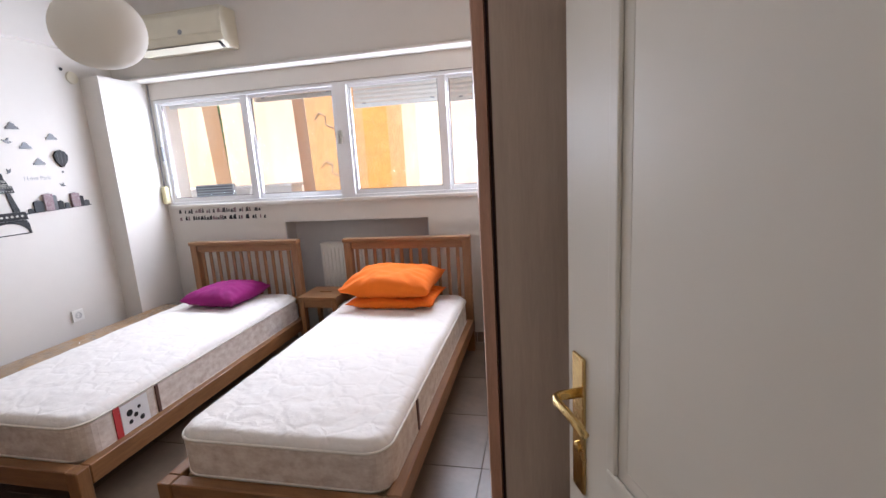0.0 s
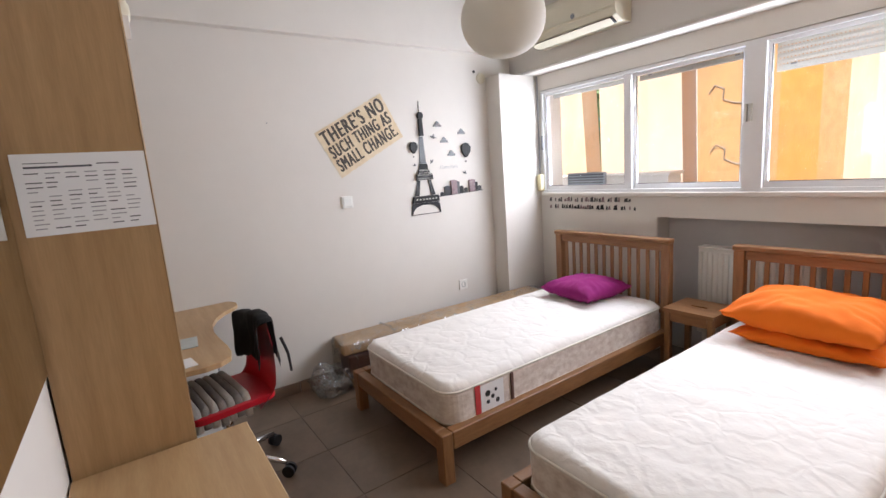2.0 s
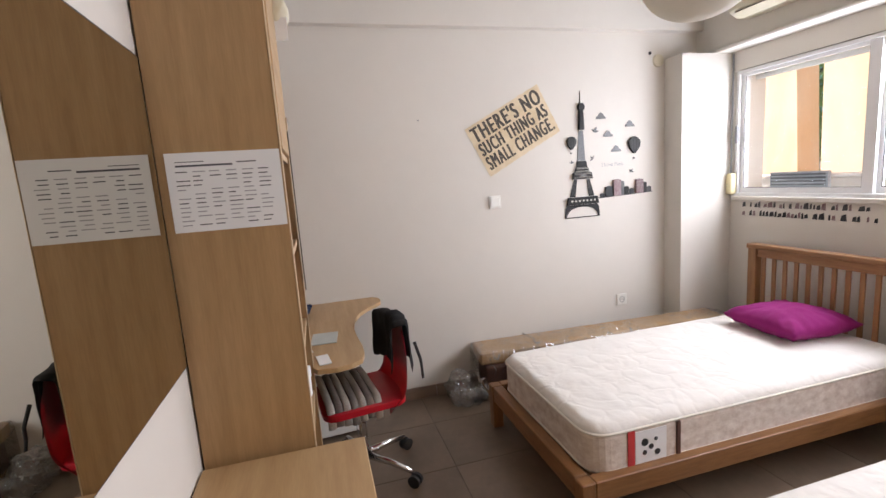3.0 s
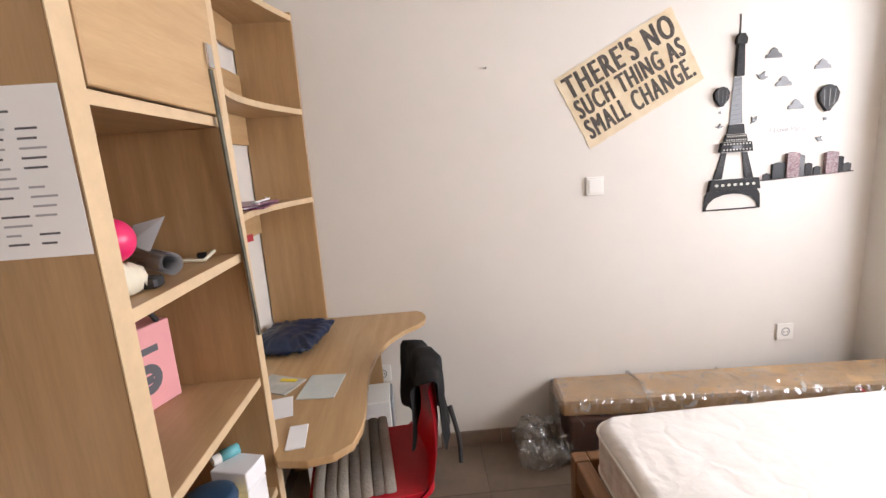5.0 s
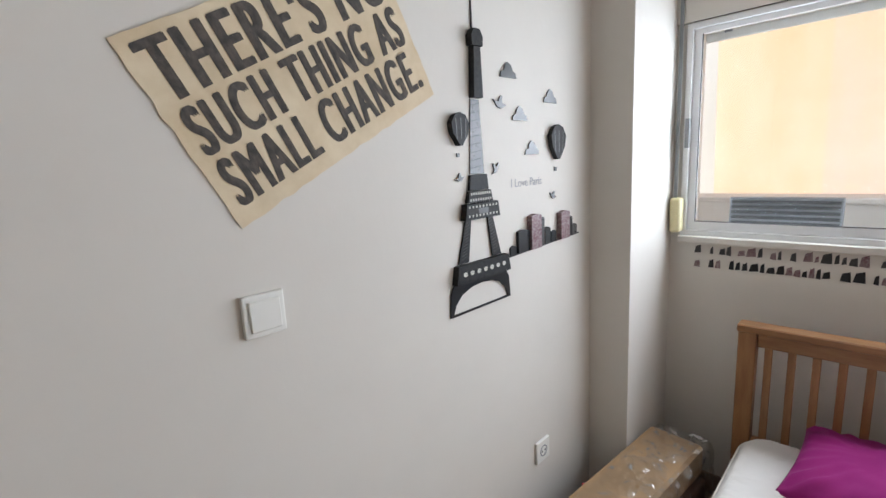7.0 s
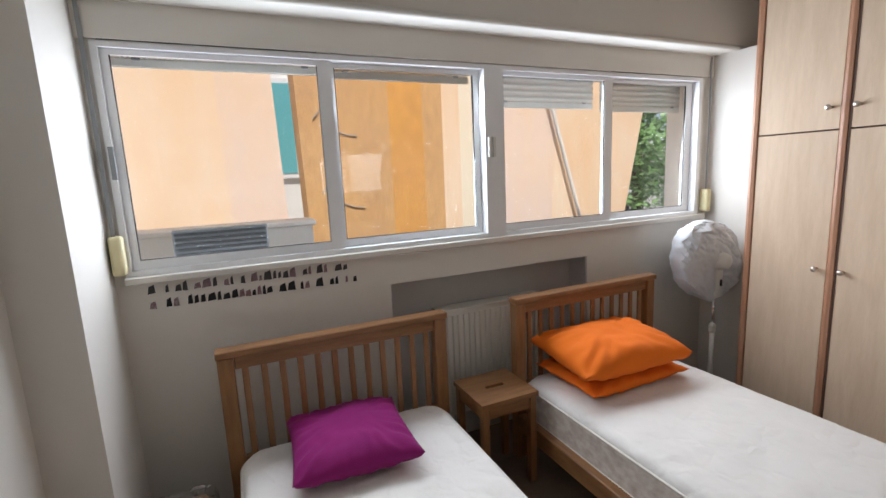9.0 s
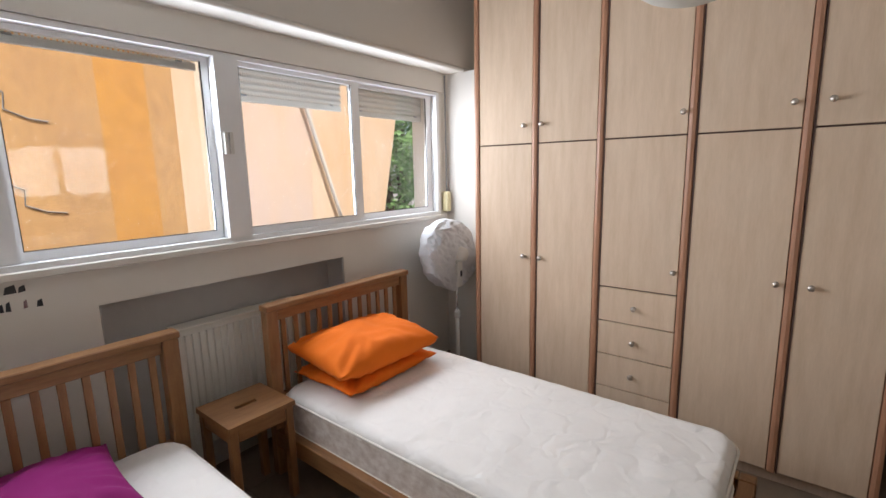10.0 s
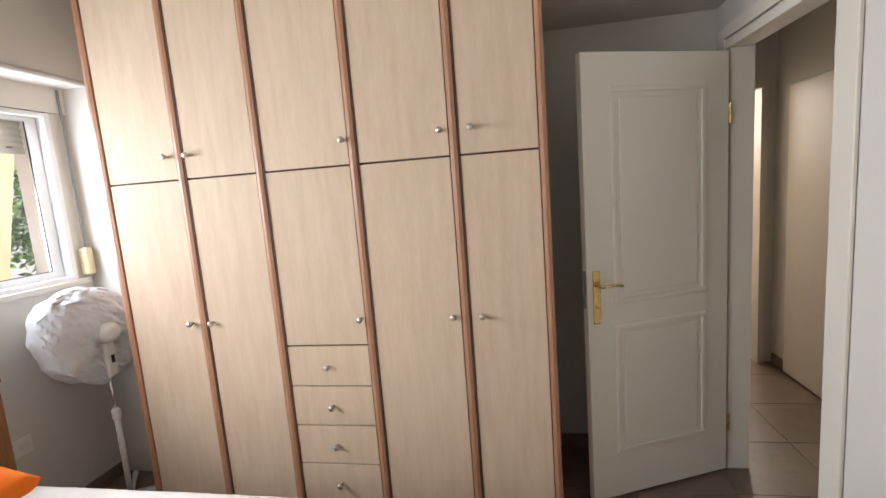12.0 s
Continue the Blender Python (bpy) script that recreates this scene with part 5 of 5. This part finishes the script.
# ---- standing fan under a bag in the corner ----
gs = thing("standing_fan", (-1.235, 4.47, 0), "white standing fan with its head wrapped in a crumpled bag", "fan")
part("pole", tube([(0, 0, 0.03), (0, 0, 0.50)], 0.014, 12), M_WHITEP, gs, smooth=True)
part("inner_pole", tube([(0, 0, 0.50), (0, 0, 0.72)], 0.009, 10), M_CHROME, gs, "thin metal inner pole", smooth=True)
part("height_collar", lathe([(0.016, 0.47), (0.021, 0.48), (0.021, 0.515), (0.012, 0.53)], 14), M_WHITEP, gs)
for a in (40, 130, 220, 310):
    c, d = math.cos(radians(a)), math.sin(radians(a))
    foot = part("base_foot", tube([(0.015 * c, 0.015 * d, 0.045), (0.12 * c, 0.12 * d, 0.032), (0.25 * c, 0.25 * d, 0.018)], 0.015, 8, r2=0.012), M_WHITEP, gs)
    part("foot_cap", tube([(0.25 * c, 0.25 * d, 0.0165), (0.275 * c, 0.275 * d, 0.0165)], 0.016, 10), M_WHITEP, foot)
body = part("control_box", box(-0.030, 0.030, -0.035, 0.030, 0.70, 0.90, 0.012, 3), M_WHITEP, gs, "white control box with a dark knob")
part("knob", box(-0.006, 0.010, -0.043, -0.0355, 0.775, 0.815, 0.002), M_BLACKP, body)
bm = lathe([(0.02, 0.0), (0.045, 0.01), (0.055, 0.05), (0.052, 0.10), (0.03, 0.13)], 20)
bmesh.ops.rotate(bm, verts=bm.verts, cent=(0, 0, 0), matrix=Matrix.Rotation(radians(-90), 3, "X"))
bmesh.ops.translate(bm, verts=bm.verts, vec=(-0.01, -0.09, 0.935))
part("motor_housing", bm, M_WHITEP, gs, smooth=True)
bm = bmesh.new()
bmesh.ops.create_icosphere(bm, subdivisions=6, radius=1)
for v in bm.verts:
    c = v.co.copy()
    rad = math.hypot(c.x, c.z)
    k = 1 + 0.07 * noise.noise(c * 1.8) + 0.05 * noise.noise(c * 4.5)
    fold = 0.030 * abs(noise.noise(Vector((c.x * 3, c.y * 3, c.z * 4.5 + c.x * 2)))) + 0.014 * abs(noise.noise(c * 10)) + 0.008 * abs(noise.noise(c * 22))
    hollow = 0.075 * math.exp(-((c.x - 0.15) ** 2 + (c.z + 0.35) ** 2) / 0.10) if c.y < 0 else 0.0
    v.co = Vector((c.x * 0.265 * k - 0.005, math.copysign(abs(c.y) ** 0.7, c.y) * 0.105 * k + 0.06 + hollow - fold * (1 if c.y < 0 else -0.3), 0.935 + c.z * 0.235 * k - 0.06 * c.x - (0.03 if c.z < -0.5 and c.x < 0 else 0) * rad))
part("bag", bm, M_BAG, gs, "crumpled white plastic bag", smooth=True)
ws = thing("wall_socket", (-1.52, WY, 0.46), "white double wall socket beneath the window", "socket")
part("plate", box(-0.075, 0.075, -0.009, 0, -0.042, 0.042, 0.003, 2), M_WHITEP, ws)
for x in (-0.037, 0.037):
    part("round_insert", lathe([(0.022, 0), (0.022, 0.002), (0.018, 0.001)], 18), M_RADI, ws).matrix_basis = pose(x, -0.0095, 0, 90, 0, 0)

# ---- things on the shelves and desk ----
sc = XB
toy = thing("pink_ball_toy", (-3.112, 1.635, 1.265), "hot pink ball toy with a cream body sitting on the shelf", "toy")
part("pink_ball", lathe([(0.036 * math.sin(math.pi * k / 16), 0.090 - 0.036 * math.cos(math.pi * k / 16)) for k in range(1, 16)], 24), M_HOTPINK, toy, smooth=True)
part("cream_body", pillow(0.07, 0.06, 0.056, seed=4, n=14), M_CREAMP, toy, smooth=True).matrix_basis = pose(0, 0.0, 0.0)
part("dark_foot", box(-0.06, -0.03, 0.01, 0.04, 0.001, 0.02, 0.004), M_BLACKP, toy)
roll = thing("paper_roll", (0, 0, 1.265), "loosely rolled sheet of white paper on the shelf", "paper")
bm = bmesh.new()
a0, a1 = Vector((-3.385, 1.50, 0.022)), Vector((-3.232, 1.655, 0.026))
ax = (a1 - a0).normalized()
sd = ax.cross(Vector((0, 0, 1))).normalized()
pr = None
for k in range(44):
    a = k * 0.32 - 9.0
    r = 0.012 + 0.00025 * k
    q = [bm.verts.new(p + r * (math.cos(a) * sd + math.sin(a) * Vector((0, 0, 1)))) for p in (a0, a1)]
    if pr:
        bm.faces.new((pr[0], pr[1], q[1], q[0]))
    pr = q
bmesh.ops.solidify(bm, geom=list(bm.faces), thickness=0.0012)
part("rolled_sheet", bm, M_PAPERW, roll, smooth=True)
bm = bmesh.new()
f = [bm.verts.new(p) for p in ((-3.40, 1.48, 0.045), (-3.27, 1.60, 0.045), (-3.215, 1.67, 0.115), (-3.30, 1.56, 0.095))]
bm.faces.new(f)
bmesh.ops.solidify(bm, geom=list(bm.faces), thickness=0.0012)
part("loose_flap", bm, M_PAPERW, roll)
cb = thing("charging_cable", (0, 0, 1.265), "tangled pale cable with a dark plug on the shelf", "cable")
part("cable_run", tube([(-3.30, 1.52, 0.006), (-3.33, 1.58, 0.012), (-3.36, 1.63, 0.006), (-3.35, 1.66, 0.006), (-3.39, 1.665, 0.018), (-3.405, 1.64, 0.008)], 0.004, 6), M_CREAMP, cb, smooth=True)
part("plug", box(-3.412, -3.398, 1.62, 1.645, 0.001, 0.014, 0.003), M_BLACKP, cb)
gb = thing("gift_bag", (-3.34, 1.478, 0.953), "pink paper gift bag with dark print and a black ribbon", "bag", rz=-18)
part("bag_body", box(-0.075, 0.075, -0.035, 0.035, 0, 0.185, 0.002), M_PINK, gb)
part("print_block", boxes((-0.035, 0.03, 0.0352, 0.036, 0.125, 0.140)), M_INK, gb)
part("print_block", prism(ring_poly(0.0, 0.07, 0.034, 0.014, 20, 330, 14), 0.0352, 0.036, "y"), M_INK, gb)
part("print_block", boxes((-0.012, 0.014, 0.0352, 0.036, 0.060, 0.078)), M_INK, gb)
part("ribbon_handle", tube([(-0.05, 0.03, 0.186), (-0.03, 0.03, 0.22), (0.03, 0.04, 0.23), (0.06, 0.035, 0.19), (0.075, 0.05, 0.18)], 0.006, 8), M_BLACK, gb)
yb = thing("yellow_bin", (-3.28, 1.615, 0.651), "yellow plastic tub with a dark blue lid on the lower shelf", "tub")
part("tub_body", lathe([(0.05, 0), (0.055, 0.09)], 24), M_YELLOW, yb, smooth=True)
part("lid", lathe([(0.058, 0.091), (0.060, 0.10), (0.056, 0.112), (0.045, 0.116), (0.02, 0.118)], 24), M_BLUELID, yb, "dark blue lid", smooth=True)
wb = thing("white_box", (-3.382, 1.64, 0.651), "white cardboard box on the lower shelf", "box", rz=-15)
part("box_body", box(-0.035, 0.035, -0.045, 0.045, 0, 0.07, 0.002), M_PAPERW, wb)
part("box_lid", box(-0.037, 0.037, -0.047, 0.047, 0.073, 0.12, 0.002), M_PAPERW, wb)
tb = thing("teal_bottle", (-3.385, 1.60, 0.7715), "small teal bottle lying on the white box", "bottle")
part("bottle_body", tube([(-0.035, 0.03, 0.014), (-0.005, 0.0, 0.014)], 0.0135, 14), M_TEAL, tb, smooth=True)
part("cap", tube([(-0.004, -0.001, 0.013), (0.010, -0.014, 0.013)], 0.012, 12), M_WHITEP, tb)
mg = thing("magazines", (-4.10, 1.50, 1.321), "loose glossy plum and white magazines on the curved shelf", "magazine", rz=8)
part("magazine", box(-0.17, 0.15, -0.09, 0.075, 0, 0.006, 0.001), M_MAGENTA, mg)
part("magazine", box(-0.16, 0.19, -0.10, 0.03, 0.0065, 0.011, 0.001), M_PAPERW, mg).matrix_basis = pose(0, 0.01, 0, 0, 0, -6)
part("magazine", box(-0.10, 0.18, -0.09, 0.06, 0.0115, 0.016, 0.001), M_MAGENTA, mg).matrix_basis = pose(0, 0.01, 0, 0, 0, -10)
part("white_strip", tube([(-0.20, 0.02, 0.020), (-0.05, 0.06, 0.024), (0.10, 0.03, 0.020), (0.20, 0.07, 0.022)], 0.0035, 6), M_PAPERW, mg)
nb = thing("navy_bag", (-4.215, 1.545, 0.743), "dark navy satin pouch lying flat on the desk", "bag", rz=-8)
part("pouch", pillow(0.33, 0.27, 0.06, wrinkle=0.010, seed=31, pinch=-0.02), M_NAVY, nb, smooth=True)
part("metal_tag", box(0.05, 0.085, 0.075, 0.083, 0.045, 0.052, 0.002), M_CHROME, nb).matrix_basis = pose(-0.06, 0.0, -0.004)
for name, x, y, w, d, rz, m, lab in (("notebook", -3.83, 1.60, 0.15, 0.11, 65, mat("grey_paper", (0.50, 0.49, 0.44), 0.7, scale=20, color2=(0.35, 0.36, 0.33)), "grey printed leaflet on the desk"),
                                     ("paper_sheet", -3.79, 1.755, 0.16, 0.12, -5, mat("grey_green_paper", (0.50, 0.54, 0.52), 0.7, var=0.1, scale=12), "creased grey-green paper on the desk"),
                                     ("paper_sheet", -3.67, 1.65, 0.12, 0.08, 15, M_PAPERW, "small white paper on the desk"),
                                     ("paper_sheet", -3.51, 1.745, 0.11, 0.05, 8, M_PAPERW, "white slip of paper near the desk edge")):
    t = thing(name, (x, y, 0.7425), lab, "paper", rz=rz)
    part("sheet", box(-w / 2, w / 2, -d / 2, d / 2, 0, 0.0035, 0.0005), m, t)
yn = thing("sticky_note", (-3.85, 1.63, 0.7465), "yellow sticky note on the leaflet", "note", rz=75)
part("note_sheet", box(-0.03, 0.03, -0.01, 0.01, 0, 0.001), M_YELLOW, yn)
for x, z, w, m in ((-3.86, 1.13, 0.035, M_YELLOW), (-3.91, 1.125, 0.030, mat("green_note", (0.30, 0.62, 0.10), 0.7)), (-4.00, 1.14, 0.028, M_YELLOW)):
    t = thing("sticky_note", (x, SY + 0.0245, z), "curled yellow or green sticky note hanging from the rail", "note", "hanging notes")
    part("note_sheet", prism([(-w, 0.05), (w, 0.052), (w * 0.9, 0.01), (0, -0.01), (-w * 1.05, 0.004)], 0, 0.001, "y"), m, t)
tag = thing("red_tag", (-4.25, SY + 0.0245, 1.15), "small red tag on the back rail", "tag", rz=0)
part("tag_sheet", prism([(-0.07, 0.014), (0.05, 0.022), (0.05, 0.05), (-0.07, 0.044)], 0, 0.002, "y"), M_REDTAPE, tag)
cap = thing("white_cloth", (-3.482, 1.715, 2.03), "small cream-white cloth cap hung on the bookcase corner", "cap")
bm = bmesh.new()
bmesh.ops.create_icosphere(bm, subdivisions=4, radius=1)
for v in bm.verts:
    c = v.co.copy()
    k = 1 + 0.08 * noise.noise(c * 2.5)
    v.co = Vector((c.x * 0.035 * k - 0.036, c.y * 0.045 * k, 0.07 + max(c.z, -0.75) * 0.065 * k))
part("cap_crown", bm, M_CREAMP, cap, smooth=True)
part("hanging_flap", prism([(-0.012, -0.035), (0.034, -0.03), (0.036, 0.05), (-0.018, 0.05)], -0.012, -0.006, "x", 0.001), M_PAPERW, cap, "white hanging flap")
strap = thing("hanging_belt", (XB + 0.036, UY + 0.004, 1.66), "grey-green belt with a metal buckle hanging down the bookcase edge", "belt")
part("belt_strip", prism([(-0.008, 0), (0.008, 0), (-0.012, -0.30), (-0.040, -0.60), (-0.052, -0.60), (-0.028, -0.30)], 0.002, 0.006, "y"), mat("belt_cloth", (0.13, 0.12, 0.085), 0.6, var=0.6, scale=25), strap)
part("buckle", box(-0.014, 0.014, 0.002, 0.010, 0.002, 0.05, 0.004, 2), M_CHROME, strap)
pl = thing("plush_toy", (-4.05, 1.55, 2.076), "pale pink fluffy plush on the top shelf", "toy")
bm = bmesh.new()
bmesh.ops.create_icosphere(bm, subdivisions=4, radius=0.06)
for v in bm.verts:
    v.co *= 1 + 0.18 * noise.noise(v.co * 30)
    v.co.z = v.co.z * 1.2 + 0.078
part("plush_body", bm, mat("pink_plush", (0.72, 0.55, 0.50), 0.95, bump=0.6, bscale=60), pl, smooth=True)
pc = thing("computer_case", (-4.28, 1.72, 0), "grey-white computer case under the desk", "computer", rz=4)
part("case_body", box(-0.09, 0.09, -0.18, 0.20, 0.02, 0.44, 0.004), M_WHITEP, pc)
part("front_panel", box(-0.085, 0.085, 0.2005, 0.212, 0.025, 0.435, 0.004), M_GREY, pc)

# ---- outside: ochre building close by, pale wall, trees ----
ob = thing("ochre_building", (-2.5, 5.75, -0.55), "weathered ochre rendered building close outside the window", "building")
for x0, x1, xt0, xt1, m in ((-4.5, -2.00, -4.5, -2.22, M_PEACH), (-1.88, -1.38, -1.95, -1.42, M_PEACH), (-1.38, -1.02, -1.42, -1.13, M_LILAC), (-0.90, -0.35, -0.99, -0.35, M_STAIN), (-0.35, -0.10, -0.35, -0.10, M_OCHRE),
                            (-0.10, 0.04, -0.10, 0.06, M_STAIN), (0.04, 0.19, 0.06, 0.19, M_PEACH), (0.19, 0.48, 0.19, 0.48, M_CREAM), (0.48, 0.90, 0.48, 1.20, M_LILAC), (0.90, 1.465, 1.20, 2.40, M_PEACH)):
    part("wall_slab", prism([(x0, 0), (x1, 0), (xt1, 4.2), (xt0, 4.2)], 0, 0.25, "y"), m, ob, "stained ochre render")
part("diagonal_brace", tube([(0.90, -0.04, 2.86), (1.26, -0.04, 1.74), (1.35, -0.04, 1.46)], 0.017, 8), M_EXTW, ob, "white slanting brace")
for x, z in ((-0.86, 2.46), (-0.84, 1.98)):
    part("crack", tube([(x, -0.003, z), (x + 0.05, -0.003, z + 0.06), (x + 0.12, -0.003, z + 0.02), (x + 0.11, -0.003, z - 0.06), (x + 0.2, -0.003, z - 0.10), (x + 0.28, -0.003, z - 0.11)], 0.004, 5), M_GREY, ob, "dark hooked crack in the render")
wb2 = thing("white_building", (-2.5, 9.2, -0.55), "white rendered building farther behind", "building")
part("wall_slab", box(-9, 3.0, 0, 0.4, 0, 7), M_EXTW, wb2)
for x in (-4.6, -1.28, -0.2):
    w = part("window_frame", box(x, x + 0.8, -0.03, -0.002, 2.1, 3.4, 0.004), M_ALU, wb2)
    part("pane", box(x + 0.07, x + 0.73, -0.036, -0.031, 2.17, 3.33), M_TEAL, w, "greenish window pane")
obx = thing("slatted_grille", (-3.94, WY + 0.13, SILL + 0.03), "dark slatted grille standing on the outer sill", "grille")
part("grille_back", box(-0.19, 0.19, 0, 0.03, 0, 0.125, 0.003), M_GREY, obx)
for k in range(5):
    part("slat", box(-0.18, 0.18, -0.008, -0.001, 0.012 + k * 0.022, 0.024 + k * 0.022), M_SEAL, obx)
lg = thing("garden_wall", (-4.2, 5.35, -0.55), "white painted low wall outside the window", "wall")
part("wall_slab", box(-2.0, 0.72, 0, 0.2, 0, 1.82), M_EXTW, lg)
part("coping", box(-2.02, 0.74, -0.02, 0.22, 1.821, 1.85, 0.006), M_EXTW, lg)


def tree(at, h, r, seed, label):
    t = thing("tree", at, label, "tree", "trees")
    rg = random.Random(seed)
    part("trunk", tube([(0, 0, 0), (0.05, 0.02, h * 0.3), (-0.04, 0.05, h * 0.6), (0.02, 0, h * 0.85)], 0.14, 9, r2=0.04), M_BARK, t, smooth=True)
    for k in range(5):
        a, z = rg.uniform(0, 6.28), h * rg.uniform(0.35, 0.7)
        part("limb", tube([(0, 0, z), (math.cos(a) * r * 0.4, math.sin(a) * r * 0.4, z + 0.4), (math.cos(a) * r * 0.8, math.sin(a) * r * 0.8, z + 1.0)], 0.05, 7, r2=0.015), M_BARK, t)
    vs, fs = [], []
    for c in range(90):
        a, b = rg.uniform(0, 6.28), rg.uniform(-1, 1)
        q = rg.random() ** 0.4
        cx, cy, cz = math.cos(a) * math.sqrt(1 - b * b) * r * q, math.sin(a) * math.sqrt(1 - b * b) * r * q, h * 0.62 + b * h * 0.36 * q
        for _ in range(60):
            p = Vector((cx + rg.gauss(0, 0.2), cy + rg.gauss(0, 0.2), cz + rg.gauss(0, 0.18)))
            u = Vector((rg.gauss(0, 1), rg.gauss(0, 1), rg.gauss(0, 1))).normalized() * 0.06
            v = u.orthogonal().normalized() * 0.03
            n0 = len(vs)
            vs += [p - u, p + v, p + u, p - v]
            fs.append((n0, n0 + 1, n0 + 2, n0 + 3))
    me = bpy.data.meshes.new("crown")
    me.from_pydata([tuple(v) for v in vs], [], fs)
    me.materials.append(M_LEAF)
    ob = new("crown", me)
    ob.parent = t


tree((1.6, 8.0, -0.55), 4.4, 1.5, 3, "green leafy tree outside the window")
tree((-6.9, 8.1, -0.55), 4.4, 1.0, 12, "green leafy tree behind the gap in the ochre building")
tree((3.0, 9.0, -0.55), 5.0, 1.8, 8, "green leafy tree outside the window")

# next room seen through the hall
cur = thing("curtain", (1.9, 0.72, 0), "apricot curtain in the room beyond the hall", "curtain")
bm = bmesh.new()
pv = None
for k in range(41):
    y = -0.4 + 0.8 * k / 40
    x = 0.03 * math.sin(k * 0.9)
    q = [bm.verts.new((x, y, 0.1)), bm.verts.new((x, y, 2.3))]
    if pv:
        bm.faces.new((pv[0], q[0], q[1], pv[1]))
    pv = q
part("drape", bm, M_CURTAIN, cur, smooth=True)
rail = tagged(link("curtain_rail", tube([(1.9, 0.2, 2.32), (1.9, 1.14, 2.32)], 0.012, 8), M_GREY), "grey curtain rail across the next room", "rail")
hd = thing("door_2", (0.59, 0.60, 0), "white painted doorway frame at the end of the hall", "door frame", kind="structure")
part("jamb", box(-0.02, 0.14, -0.01, 0.03, 0, 2.05), M_JAMB, hd)
part("jamb", box(-0.02, 0.14, 0.51, 0.55, 0, 2.05), M_JAMB, hd)
part("head_jamb", box(-0.02, 0.14, -0.01, 0.55, 2.051, 2.09), M_JAMB, hd)
cd = thing("door_3", (-0.35, HALL_Y, 0), "grey-white flat closed door in the hall wall", "door", kind="structure")
part("leaf_board", box(0.0, 0.75, 0.002, 0.02, 0.01, 2.03, 0.003), M_DOOR, cd)

# ---- skirting ----
def skirting(x0, x1, y0, y1):
    """A row of tile pieces 0.3 m long along a wall."""
    along_x = abs(x1 - x0) > abs(y1 - y0)
    ln = abs(x1 - x0) if along_x else abs(y1 - y0)
    n = max(1, round(ln / 0.33))
    root = thing("baseboard", (min(x0, x1), min(y0, y1), 0), "brown-beige ceramic skirting tiles", "skirting", kind="structure")
    step = ln / n
    me = None
    for k in range(n):
        if me is None:
            o = part("tile", box(0, step - 0.003 if along_x else abs(x1 - x0), 0, abs(y1 - y0) if along_x else step - 0.003, 0.0, 0.08, 0.0015), M_BASE, root)
            me = o.data
        else:
            o = new("tile", me)
            o.parent = root
        o.location = (k * step, 0, 0) if along_x else (0, k * step, 0)


skirting(LW, LW + 0.011, SY + 0.75, 4.30)
skirting(-4.313, -3.225, WY - 0.011, WY)
skirting(-2.0, -0.98, WY - 0.011, WY)
skirting(-4.325, -4.314, 4.30, WY - 0.012)
skirting(-1.9, DX0 - 0.11, SY, SY + 0.011)
skirting(-2.19, 0.58, HALL_Y, HALL_Y + 0.011)
skirting(EX - 0.011, EX, SY + 0.012, 2.2)

# ---- floor tiles ----
TS = 0.45
tile_me = None
ix0, ix1 = -4, 14
for ix in range(ix0, ix1 + 1):
    for iy in range(-6, 7):
        x, y = -3.69 + ix * TS, 2.33 + iy * TS
        if x + TS < LW or x > 2.2 or y > WY or y + TS < HALL_Y - 0.1:
            continue
        if x > EX + 0.1 and y > SY:
            continue
        if x < -2.3 and y < SY - 0.3:
            continue
        if tile_me is None:
            o = part("tile", box(0.002, TS - 0.002, 0.002, TS - 0.002, -0.010, 0.0, 0.0012), M_TILE, floor)
            tile_me = o.data
        else:
            o = new("tile", tile_me)
            o.parent = floor
        o.location = (x, y, 0)
